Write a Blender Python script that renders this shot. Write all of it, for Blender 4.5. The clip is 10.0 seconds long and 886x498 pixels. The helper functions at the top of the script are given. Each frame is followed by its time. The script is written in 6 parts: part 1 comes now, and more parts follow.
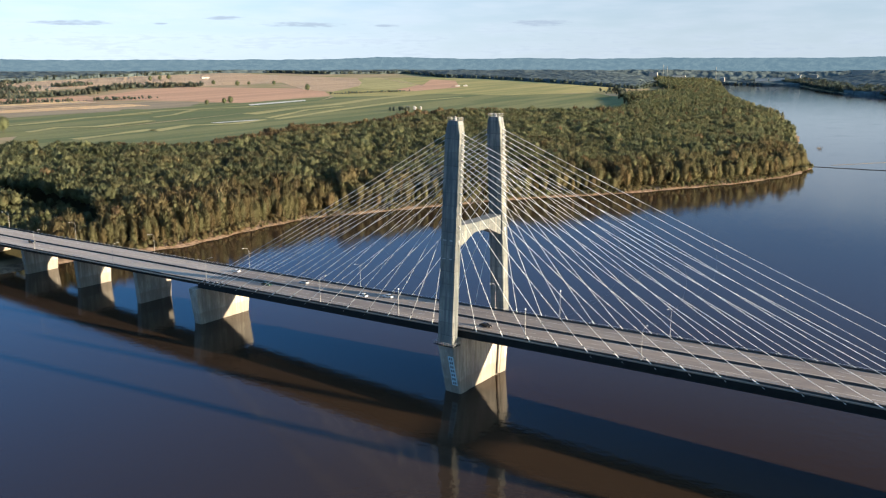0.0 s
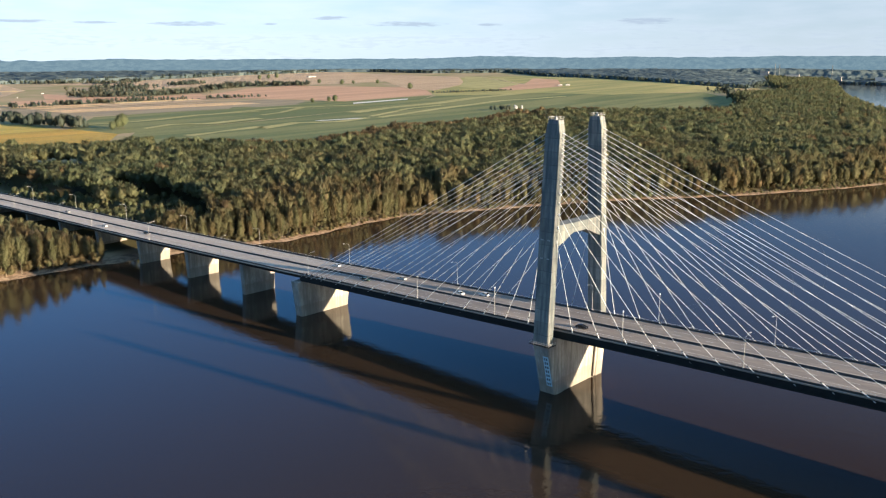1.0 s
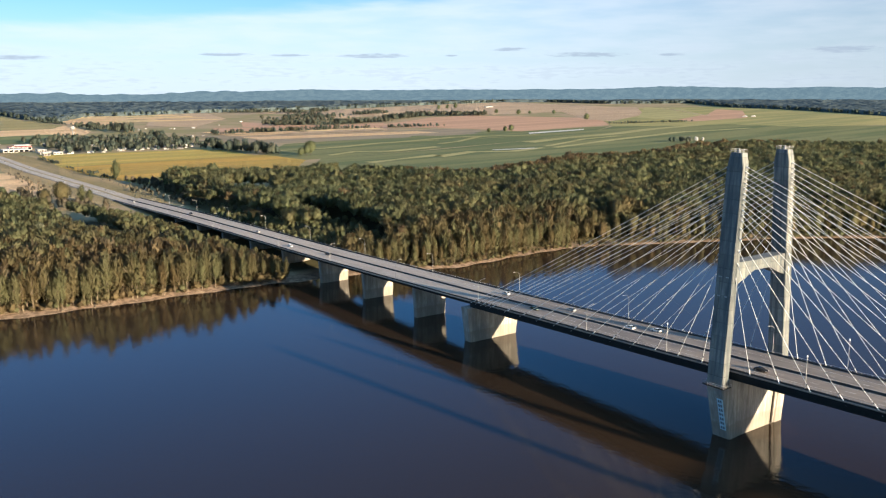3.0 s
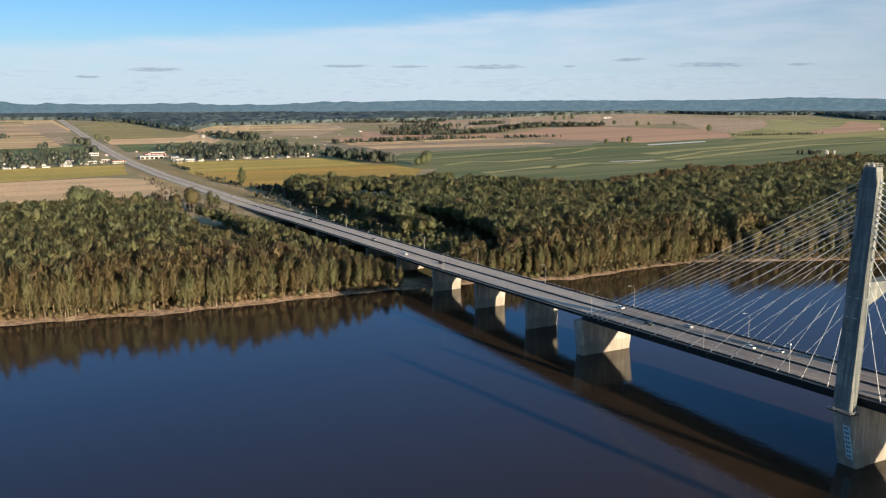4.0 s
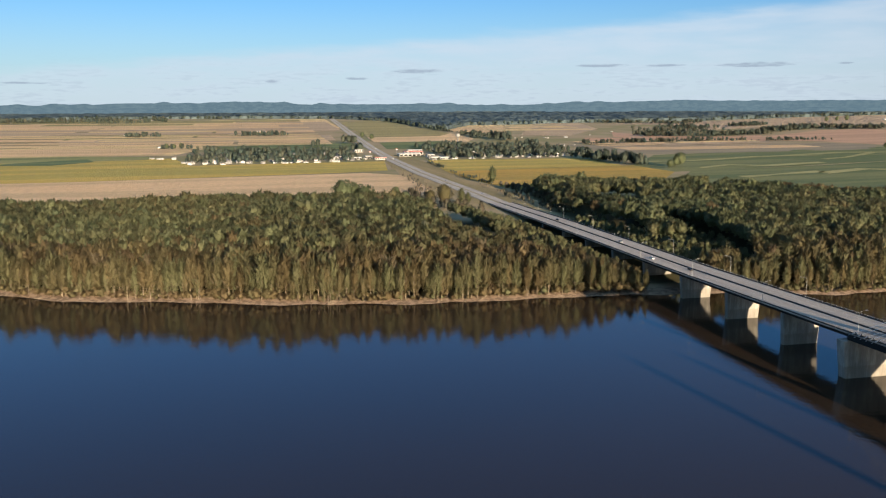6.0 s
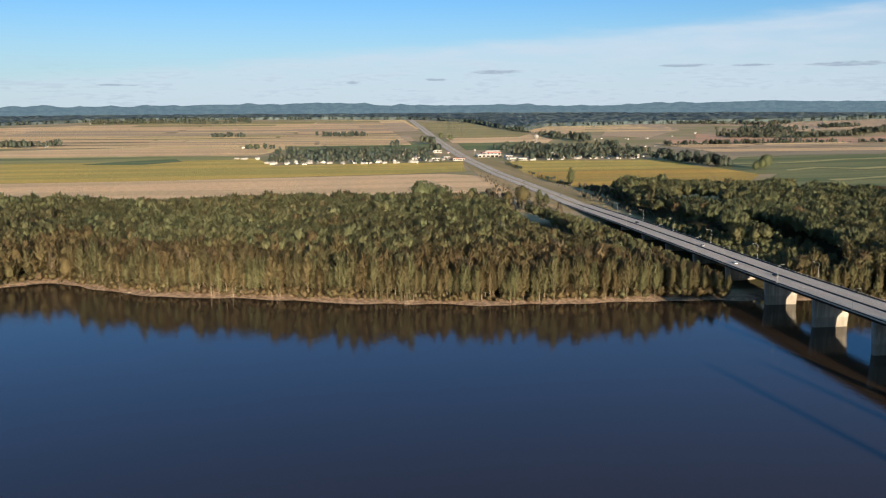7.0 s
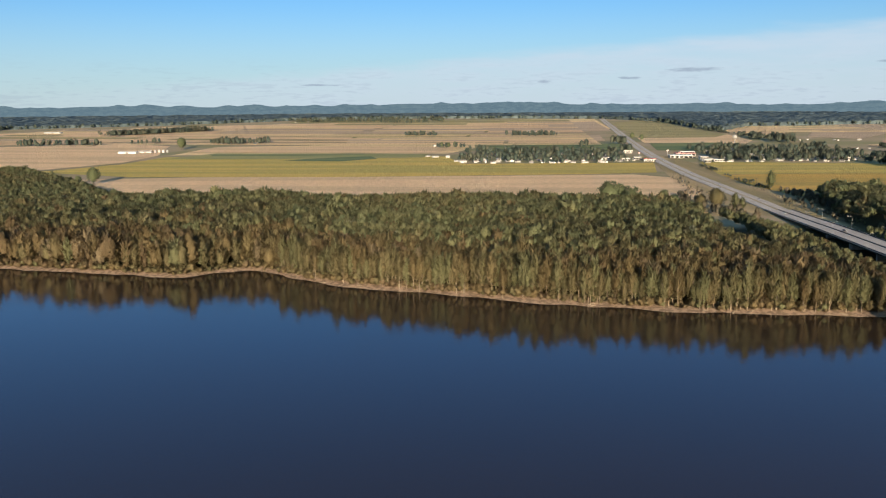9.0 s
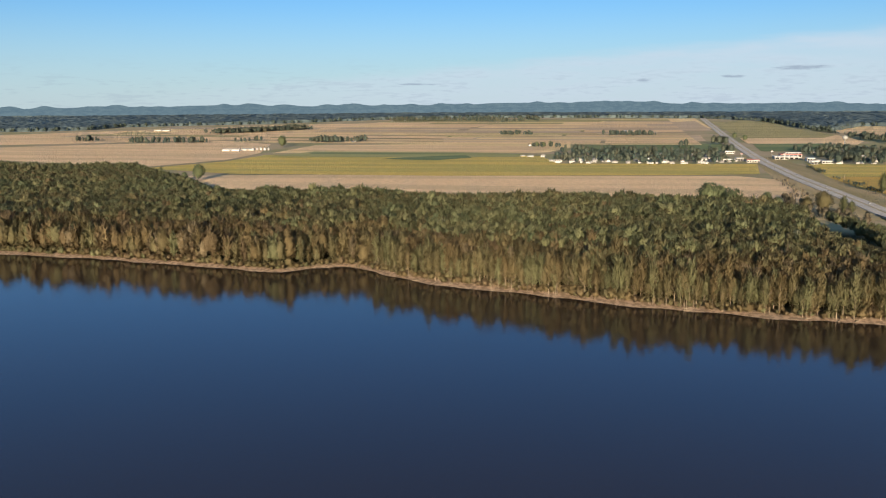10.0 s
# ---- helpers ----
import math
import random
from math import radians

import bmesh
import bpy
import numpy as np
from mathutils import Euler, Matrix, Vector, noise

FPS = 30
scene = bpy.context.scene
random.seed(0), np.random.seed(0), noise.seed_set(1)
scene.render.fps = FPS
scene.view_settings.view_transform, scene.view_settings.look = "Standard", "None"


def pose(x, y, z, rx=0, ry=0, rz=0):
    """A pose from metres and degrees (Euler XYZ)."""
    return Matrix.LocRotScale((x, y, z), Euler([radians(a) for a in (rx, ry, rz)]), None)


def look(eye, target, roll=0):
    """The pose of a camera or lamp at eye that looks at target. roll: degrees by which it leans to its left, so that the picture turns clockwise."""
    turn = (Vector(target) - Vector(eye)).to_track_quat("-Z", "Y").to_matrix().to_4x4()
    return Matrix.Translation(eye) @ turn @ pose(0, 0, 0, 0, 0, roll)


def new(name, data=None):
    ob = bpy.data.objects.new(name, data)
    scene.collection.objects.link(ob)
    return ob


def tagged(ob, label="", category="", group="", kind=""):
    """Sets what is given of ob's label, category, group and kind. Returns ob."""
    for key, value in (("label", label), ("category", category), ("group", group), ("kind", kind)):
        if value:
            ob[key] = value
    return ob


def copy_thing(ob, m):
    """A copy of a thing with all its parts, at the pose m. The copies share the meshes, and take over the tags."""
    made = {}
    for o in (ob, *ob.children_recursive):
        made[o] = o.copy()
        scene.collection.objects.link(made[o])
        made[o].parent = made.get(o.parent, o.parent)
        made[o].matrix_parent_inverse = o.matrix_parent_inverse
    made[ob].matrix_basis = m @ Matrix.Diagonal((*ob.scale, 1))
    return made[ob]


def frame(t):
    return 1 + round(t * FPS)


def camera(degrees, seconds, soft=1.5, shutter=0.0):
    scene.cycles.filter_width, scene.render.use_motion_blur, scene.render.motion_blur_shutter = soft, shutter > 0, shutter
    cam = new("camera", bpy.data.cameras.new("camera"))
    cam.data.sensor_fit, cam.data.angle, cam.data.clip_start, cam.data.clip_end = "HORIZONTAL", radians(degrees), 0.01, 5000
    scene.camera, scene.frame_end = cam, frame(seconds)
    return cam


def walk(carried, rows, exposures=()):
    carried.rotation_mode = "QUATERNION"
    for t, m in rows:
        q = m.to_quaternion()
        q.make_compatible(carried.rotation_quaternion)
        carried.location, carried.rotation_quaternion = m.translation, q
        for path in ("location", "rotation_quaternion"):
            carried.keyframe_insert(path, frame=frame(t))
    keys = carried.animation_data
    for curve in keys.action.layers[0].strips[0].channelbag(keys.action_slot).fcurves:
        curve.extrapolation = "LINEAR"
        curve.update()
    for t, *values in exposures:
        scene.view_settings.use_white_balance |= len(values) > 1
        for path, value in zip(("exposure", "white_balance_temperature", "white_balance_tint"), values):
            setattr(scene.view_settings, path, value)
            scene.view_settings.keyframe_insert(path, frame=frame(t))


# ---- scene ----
cam = camera(54.49, 10.0, soft=1.2)
# seconds, eye (metres), heading (counter-clockwise from +y), pitch, lean to the right
ROWS = [
    (0.0, 170.21, -256.08, 118.53, 35.617, -12.406, 0.085),
    (0.5, 170.54, -256.30, 118.52, 39.009, -12.440, 0.134),
    (1.0, 170.82, -256.55, 118.53, 42.282, -12.457, 0.194),
    (1.5, 171.05, -256.79, 118.56, 45.871, -12.455, 0.271),
    (2.0, 171.22, -257.06, 118.62, 48.524, -12.204, 0.274),
    (2.5, 171.41, -257.33, 118.67, 51.367, -11.257, 0.228),
    (2.7, 171.51, -257.43, 118.68, 52.294, -10.924, 0.226),
    (3.8, 172.14, -257.91, 118.66, 59.597, -9.753, 0.146),
    (4.0, 172.26, -257.99, 118.66, 61.447, -9.754, 0.134),
    (4.5, 172.55, -258.15, 118.69, 65.473, -9.747, 0.187),
    (5.0, 172.82, -258.27, 118.76, 70.233, -9.727, 0.210),
    (5.5, 173.07, -258.36, 118.84, 74.390, -9.702, 0.245),
    (5.7, 173.13, -258.37, 118.87, 75.903, -9.711, 0.216),
    (6.8, 173.24, -258.39, 119.04, 82.081, -9.642, 0.263),
    (7.0, 173.25, -258.38, 119.08, 83.079, -9.632, 0.276),
    (7.5, 173.30, -258.33, 119.20, 86.206, -9.619, 0.290),
    (8.0, 173.38, -258.22, 119.33, 89.321, -9.634, 0.317),
    (8.5, 173.47, -258.04, 119.47, 92.284, -9.631, 0.351),
    (9.0, 173.56, -257.80, 119.62, 95.559, -9.636, 0.374),
    (9.5, 173.66, -257.52, 119.76, 98.400, -9.651, 0.337),
    (10.0, 173.76, -257.24, 119.89, 101.852, -9.660, 0.350),
]
walk(cam, [(t, pose(x, y, z, 0, 0, yaw) @ pose(0, 0, 0, 90 + pitch) @ pose(0, 0, 0, 0, 0, -lean)) for t, x, y, z, yaw, pitch, lean in ROWS],
     exposures=[(0.0, 1.66), (1.5, 1.70), (2.6, 1.68), (4.0, 1.17), (7.0, 1.13), (10.0, 1.08)])

# ---- world and sun: low evening-side sun almost in line with the bridge ----
SUN_DIR = Vector((534.0, 78.0, 98.0)).normalized()
SUN_ELEV = math.asin(SUN_DIR.z)
SUN_AZ = math.atan2(SUN_DIR.x, SUN_DIR.y)          # clockwise from +y


def math_node(tree, op, a, b=None, clamp=False):
    n = tree.nodes.new("ShaderNodeMath")
    n.operation, n.use_clamp = op, clamp
    for i, v in enumerate((a, b)):
        if v is None:
            continue
        if isinstance(v, (int, float)):
            n.inputs[i].default_value = v
        else:
            tree.links.new(v, n.inputs[i])
    return n.outputs[0]


def smooth(tree, v, lo, hi):
    n = tree.nodes.new("ShaderNodeMapRange")
    n.interpolation_type = "SMOOTHSTEP"
    tree.links.new(v, n.inputs[0])
    n.inputs[1].default_value, n.inputs[2].default_value = lo, hi
    return n.outputs[0]


def mix_rgb(tree, fac, a, b, mode="MIX"):
    n = tree.nodes.new("ShaderNodeMix")
    n.data_type, n.blend_type = "RGBA", mode
    for sock, v in ((n.inputs[0], fac), (n.inputs[6], a), (n.inputs[7], b)):
        if isinstance(v, (int, float)):
            sock.default_value = v
        elif isinstance(v, tuple):
            sock.default_value = (*v[:3], 1.0)
        else:
            tree.links.new(v, sock)
    return n.outputs[2]


def make_world():
    w = bpy.data.worlds.new("sky")
    scene.world = w
    w.use_nodes = True
    tree = w.node_tree
    tree.nodes.clear()
    sky = tree.nodes.new("ShaderNodeTexSky")
    sky.sky_type, sky.sun_disc = "NISHITA", False
    sky.sun_elevation, sky.sun_rotation = SUN_ELEV, SUN_AZ
    sky.air_density, sky.dust_density, sky.ozone_density, sky.altitude = 1.0, 0.1, 3.0, 120.0
    co = tree.nodes.new("ShaderNodeTexCoord")
    sep = tree.nodes.new("ShaderNodeSeparateXYZ")
    tree.links.new(co.outputs["Generated"], sep.inputs[0])
    x, y, z = sep.outputs
    az = math_node(tree, "MULTIPLY", math_node(tree, "ARCTAN2", math_node(tree, "MULTIPLY", x, -1.0), y), 57.2958)
    el = math_node(tree, "MULTIPLY", math_node(tree, "ARCSINE", z), 57.2958)
    comb = tree.nodes.new("ShaderNodeCombineXYZ")
    tree.links.new(az, comb.inputs[0])
    tree.links.new(el, comb.inputs[1])
    noise_t = tree.nodes.new("ShaderNodeTexNoise")
    vm = tree.nodes.new("ShaderNodeVectorMath")
    vm.operation = "MULTIPLY"
    tree.links.new(comb.outputs[0], vm.inputs[0])
    vm.inputs[1].default_value = (0.22, 1.3, 1.0)
    tree.links.new(vm.outputs[0], noise_t.inputs["Vector"])
    noise_t.inputs["Scale"].default_value, noise_t.inputs["Detail"].default_value = 1.0, 5.0
    wob = math_node(tree, "SUBTRACT", noise_t.outputs[0], 0.5)
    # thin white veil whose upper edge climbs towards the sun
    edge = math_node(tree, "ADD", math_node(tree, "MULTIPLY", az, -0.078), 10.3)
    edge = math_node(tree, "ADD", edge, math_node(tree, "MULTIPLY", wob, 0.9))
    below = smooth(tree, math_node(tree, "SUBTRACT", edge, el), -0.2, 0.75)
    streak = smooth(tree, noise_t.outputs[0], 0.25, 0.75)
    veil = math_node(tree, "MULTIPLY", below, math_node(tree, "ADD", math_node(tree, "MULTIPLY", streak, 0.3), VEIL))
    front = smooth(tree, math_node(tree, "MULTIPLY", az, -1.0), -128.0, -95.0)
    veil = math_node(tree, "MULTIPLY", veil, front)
    # a veil added over the whole sky towards the sun fills the shade, and a pale haze lies along the horizon
    fill_veil = math_node(tree, "MULTIPLY", smooth(tree, math_node(tree, "MULTIPLY", az, -1.0), -70.0, 60.0), 0.12)
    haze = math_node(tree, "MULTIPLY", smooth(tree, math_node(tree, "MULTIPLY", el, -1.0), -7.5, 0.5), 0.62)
    veil = math_node(tree, "MAXIMUM", veil, fill_veil)
    col = tree.nodes.new("ShaderNodeHueSaturation")
    tree.links.new(sky.outputs[0], col.inputs["Color"])
    col.inputs["Saturation"].default_value = SKY_SAT
    # the blue deepens above the haze
    tint = mix_rgb(tree, smooth(tree, el, 7.0, 22.0), SKY_TINT, DEEP_TINT)
    tinted = mix_rgb(tree, 1.0, col.outputs[0], tint, "MULTIPLY")
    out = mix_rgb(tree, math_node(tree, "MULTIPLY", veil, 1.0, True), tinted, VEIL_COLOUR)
    out = mix_rgb(tree, haze, out, HAZE_COLOUR)
    # the low sky is a little duller where the veil is thickest
    dull = math_node(tree, "MULTIPLY", smooth(tree, math_node(tree, "MULTIPLY", az, -1.0), -62.0, -15.0), smooth(tree, math_node(tree, "MULTIPLY", el, -1.0), -20.0, -9.0))
    out = mix_rgb(tree, math_node(tree, "MULTIPLY", dull, 0.25), out, (0.0, 0.0, 0.0))
    # the clear upper sky is deep and dark
    out = mix_rgb(tree, math_node(tree, "MULTIPLY", smooth(tree, el, 13.0, 29.0), math_node(tree, "ADD", math_node(tree, "MULTIPLY", smooth(tree, math_node(tree, "MULTIPLY", az, -1.0), -68.0, -8.0), 0.75), UPPER_DARK)), out, (0.0, 0.0, 0.0))
    # deep clear blue overhead, out of view, raised to fill the shade
    out = mix_rgb(tree, math_node(tree, "MULTIPLY", smooth(tree, el, 33.0, 58.0), 0.85), out, HIGH_COLOUR)
    # the haze round the sun is thin, and above the horizon the sky stays blue
    out = mix_rgb(tree, smooth(tree, el, 7.0, 14.0), out, GLOW_MOST, "DARKEN")
    fine = tree.nodes.new("ShaderNodeTexNoise")
    fm = tree.nodes.new("ShaderNodeVectorMath")
    fm.operation = "MULTIPLY"
    tree.links.new(comb.outputs[0], fm.inputs[0])
    fm.inputs[1].default_value = (1.1, 7.0, 1.0)
    tree.links.new(fm.outputs[0], fine.inputs["Vector"])
    fine.inputs["Scale"].default_value, fine.inputs["Detail"].default_value = 1.0, 6.0
    torn = math_node(tree, "SUBTRACT", fine.outputs[0], 0.5)
    # thin grey streaks lie low along the horizon
    low = math_node(tree, "MULTIPLY", smooth(tree, math_node(tree, "ADD", math_node(tree, "MULTIPLY", fine.outputs[0], 0.5), math_node(tree, "MULTIPLY", noise_t.outputs[0], 0.5)), 0.5, 0.62), smooth(tree, math_node(tree, "MULTIPLY", el, -1.0), -3.4, -0.6))
    out = mix_rgb(tree, math_node(tree, "MULTIPLY", low, 0.22), out, CLOUD_GREY)
    # small flat grey clouds low over the hills: heading, height, half width, half height
    for a, e, wd, ht in ((58.2, 2.19, 2.1, 0.13), (49.45, 2.58, 1.0, 0.11), (44.5, 2.2, 2.2, 0.14), (39.2, 2.15, 0.8, 0.08), (29.3, 2.3, 1.7, 0.2),
                         (53.3, 2.2, 0.4, 0.06), (67.7, 2.26, 1.5, 0.1), (63.75, 2.22, 1.1, 0.08), (79.6, 1.97, 1.5, 0.13), (83.48, 1.5, 0.7, 0.08), (88.9, 1.33, 0.4, 0.1), (103.4, 1.18, 1.3, 0.06)):
        da = math_node(tree, "DIVIDE", math_node(tree, "ADD", az, -a), wd)
        de = math_node(tree, "DIVIDE", math_node(tree, "ADD", el, -e), ht)
        r2 = math_node(tree, "ADD", math_node(tree, "MULTIPLY", da, da), math_node(tree, "MULTIPLY", de, de))
        r2 = math_node(tree, "ADD", r2, math_node(tree, "MULTIPLY", torn, 4.5))
        fac = math_node(tree, "MULTIPLY", smooth(tree, math_node(tree, "MULTIPLY", r2, -1.0), -1.6, 0.1), 0.7)
        out = mix_rgb(tree, fac, out, CLOUD_GREY)
    bg = tree.nodes.new("ShaderNodeBackground")
    bg.inputs["Strength"].default_value = SKY_STRENGTH
    tree.links.new(out, bg.inputs["Color"])
    o = tree.nodes.new("ShaderNodeOutputWorld")
    tree.links.new(bg.outputs[0], o.inputs[0])


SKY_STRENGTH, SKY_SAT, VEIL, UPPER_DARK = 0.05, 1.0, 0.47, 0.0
HIGH_COLOUR, GLOW_MOST = (2.5, 4.2, 6.6), (1.8, 5.0, 7.9)
SKY_TINT, DEEP_TINT = (0.63, 0.97, 1.40), (0.46, 1.06, 1.58)
HAZE_COLOUR = (5.5, 6.5, 7.7)
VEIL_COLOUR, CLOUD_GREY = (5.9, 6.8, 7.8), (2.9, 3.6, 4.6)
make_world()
sun = new("sun", bpy.data.lights.new("sun", "SUN"))
sun.data.energy, sun.data.angle, sun.data.color = 5.0, radians(0.53), (1.0, 0.80, 0.56)
sun.matrix_world = look(tuple(SUN_DIR * 900.0), (0, 0, 0))

# ---- materials ----


def material(name, colour, rough=0.7, metal=0.0, second=None, scale=0.5, detail=6.0, fine=None, bump=0.0, bump_scale=4.0, island=0.0, rand=0.0, stretch=None, spec=0.5):
    """Two colours mixed by coarse noise, a finer grain over them, relief, and a variation per object or per loose piece."""
    m = bpy.data.materials.new(name)
    m.use_nodes = True
    tree = m.node_tree
    bsdf = tree.nodes["Principled BSDF"]
    bsdf.inputs["Roughness"].default_value, bsdf.inputs["Metallic"].default_value = rough, metal
    bsdf.inputs["Specular IOR Level"].default_value = spec
    geo = tree.nodes.new("ShaderNodeNewGeometry")
    pos = geo.outputs["Position"]
    if stretch:
        vm = tree.nodes.new("ShaderNodeVectorMath")
        vm.operation = "MULTIPLY"
        tree.links.new(pos, vm.inputs[0])
        vm.inputs[1].default_value = stretch
        pos = vm.outputs[0]
    second = second or tuple(c * 0.75 for c in colour)
    n1 = tree.nodes.new("ShaderNodeTexNoise")
    n1.inputs["Scale"].default_value, n1.inputs["Detail"].default_value = scale, detail
    tree.links.new(pos, n1.inputs["Vector"])
    out = mix_rgb(tree, smooth(tree, n1.outputs[0], 0.35, 0.65), colour, second)
    if fine:
        n2 = tree.nodes.new("ShaderNodeTexNoise")
        n2.inputs["Scale"].default_value, n2.inputs["Detail"].default_value = fine, 3.0
        tree.links.new(pos, n2.inputs["Vector"])
        v = math_node(tree, "ADD", math_node(tree, "MULTIPLY", n2.outputs[0], 0.7), 0.65)
        hsv = tree.nodes.new("ShaderNodeHueSaturation")
        tree.links.new(v, hsv.inputs["Value"])
        tree.links.new(out, hsv.inputs["Color"])
        out = hsv.outputs[0]
    if island or rand:
        src = geo.outputs["Random Per Island"]
        if rand:
            src = tree.nodes.new("ShaderNodeObjectInfo").outputs["Random"]
        amount = island or rand
        v = math_node(tree, "ADD", math_node(tree, "MULTIPLY", src, 2 * amount), 1.0 - amount)
        hsv = tree.nodes.new("ShaderNodeHueSaturation")
        tree.links.new(v, hsv.inputs["Value"])
        tree.links.new(out, hsv.inputs["Color"])
        out = hsv.outputs[0]
    tree.links.new(out, bsdf.inputs["Base Color"])
    if bump:
        n3 = tree.nodes.new("ShaderNodeTexNoise")
        n3.inputs["Scale"].default_value, n3.inputs["Detail"].default_value = bump_scale, 4.0
        tree.links.new(pos, n3.inputs["Vector"])
        bn = tree.nodes.new("ShaderNodeBump")
        bn.inputs["Strength"].default_value, bn.inputs["Distance"].default_value = bump, 0.2
        tree.links.new(n3.outputs[0], bn.inputs["Height"])
        tree.links.new(bn.outputs[0], bsdf.inputs["Normal"])
    return m


CONCRETE = material("weathered concrete", (0.255, 0.263, 0.242), 0.85, second=(0.150, 0.164, 0.163), scale=0.25, fine=2.0, bump=0.3, stretch=(1, 1, 0.35))
PIER = material("stained pier concrete", (0.45, 0.42, 0.37), 0.85, second=(0.29, 0.275, 0.25), scale=0.3, fine=1.5, bump=0.3, stretch=(1, 1, 0.3))
ROADWAY = material("pale road concrete", (0.47, 0.395, 0.315), 0.9, second=(0.37, 0.315, 0.255), scale=0.12, fine=1.2, stretch=(0.25, 1.6, 1))
DECKING = material("worn tan deck concrete", (0.43, 0.36, 0.295), 0.9, second=(0.36, 0.30, 0.25), scale=0.12, fine=1.2, stretch=(0.25, 1.6, 1))
ASPHALT = material("worn brown asphalt overlay", (0.285, 0.235, 0.195), 0.9, second=(0.225, 0.185, 0.158), scale=0.12, fine=1.2, stretch=(0.25, 1.6, 1))
# shade on the parapet and median sides is put into this near-black colour
PARAPET = material("shade-dark parapet concrete", (0.050, 0.048, 0.046), 0.85, second=(0.030, 0.030, 0.030), scale=0.3, fine=2.0)
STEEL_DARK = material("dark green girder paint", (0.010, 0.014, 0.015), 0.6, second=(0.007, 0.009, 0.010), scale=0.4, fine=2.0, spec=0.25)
STEEL_GREY = material("galvanised steel", (0.45, 0.45, 0.44), 0.5, 0.15, second=(0.36, 0.36, 0.36), scale=1.5)
CABLE = material("pale cable sheath", (0.74, 0.755, 0.76), 0.4, second=(0.64, 0.655, 0.66), scale=0.2)
FITTING = material("dark cable fitting", (0.06, 0.065, 0.07), 0.5, 0.4)
PAINT = material("worn white road paint", (0.72, 0.70, 0.64), 0.8, second=(0.5, 0.48, 0.43), scale=0.8)
FIGURE = material("dark blue-grey figure paint", (0.07, 0.11, 0.15), 0.6, second=(0.10, 0.15, 0.19), scale=1.0)
GAUGE = material("pale blue gauge paint", (0.55, 0.76, 0.86), 0.6, second=(0.46, 0.66, 0.76), scale=1.0)
GLASS_DARK = material("dark window glass", (0.01, 0.012, 0.015), 0.08)
TYRE = material("black rubber", (0.02, 0.02, 0.02), 0.85)
BARK = material("pale bark", (0.24, 0.19, 0.13), 0.9, second=(0.15, 0.115, 0.08), scale=0.8, fine=4.0, rand=0.25)
WHITE_WALL = material("white painted siding", (0.46, 0.445, 0.42), 0.75, second=(0.38, 0.37, 0.35), scale=0.3, rand=0.4)
ROOF_GREY = material("grey shingle roof", (0.22, 0.205, 0.19), 0.9, second=(0.16, 0.15, 0.14), scale=0.4, rand=0.4)
ROOF_RED = material("red metal roof", (0.35, 0.07, 0.05), 0.6, second=(0.28, 0.06, 0.045), scale=0.3)
DARK_WOOD = material("wet dark wood", (0.035, 0.03, 0.026), 0.6, second=(0.06, 0.05, 0.04), scale=0.6)
DRIFT = material("bleached driftwood", (0.30, 0.24, 0.17), 0.9, second=(0.2, 0.155, 0.11), scale=1.0)


def waterline(mat):
    """High-water stain: a darker film below an uneven line on the piers."""
    tree = mat.node_tree
    bsdf = tree.nodes["Principled BSDF"]
    link = bsdf.inputs["Base Color"].links[0]
    src = link.from_socket
    geo = tree.nodes.new("ShaderNodeNewGeometry")
    sep = tree.nodes.new("ShaderNodeSeparateXYZ")
    tree.links.new(geo.outputs["Position"], sep.inputs[0])
    n = tree.nodes.new("ShaderNodeTexNoise")
    n.inputs["Scale"].default_value = 0.35
    tree.links.new(geo.outputs["Position"], n.inputs["Vector"])
    h = math_node(tree, "ADD", sep.outputs[2], math_node(tree, "MULTIPLY", n.outputs[0], 1.6))
    fac = math_node(tree, "MULTIPLY", smooth(tree, math_node(tree, "MULTIPLY", h, -1.0), -6.6, -5.8), 0.45)
    tree.links.new(mix_rgb(tree, fac, src, (0.20, 0.165, 0.125)), bsdf.inputs["Base Color"])


waterline(PIER)


def lift_joints(mat, step):
    """Thin dark joints between the lifts in which the concrete was poured."""
    tree = mat.node_tree
    bsdf = tree.nodes["Principled BSDF"]
    src = bsdf.inputs["Base Color"].links[0].from_socket
    geo = tree.nodes.new("ShaderNodeNewGeometry")
    sep = tree.nodes.new("ShaderNodeSeparateXYZ")
    tree.links.new(geo.outputs["Position"], sep.inputs[0])
    f = math_node(tree, "FRACT", math_node(tree, "DIVIDE", sep.outputs[2], step))
    line = math_node(tree, "LESS_THAN", f, 0.045)
    tone = math_node(tree, "FRACT", math_node(tree, "MULTIPLY", math_node(tree, "FLOOR", math_node(tree, "DIVIDE", sep.outputs[2], step)), 0.618))
    hsv = tree.nodes.new("ShaderNodeHueSaturation")
    tree.links.new(src, hsv.inputs["Color"])
    v = math_node(tree, "SUBTRACT", math_node(tree, "ADD", math_node(tree, "MULTIPLY", tone, 0.3), 0.85), math_node(tree, "MULTIPLY", line, 0.35))
    tree.links.new(v, hsv.inputs["Value"])
    tree.links.new(hsv.outputs[0], bsdf.inputs["Base Color"])


lift_joints(CONCRETE, 4.6)


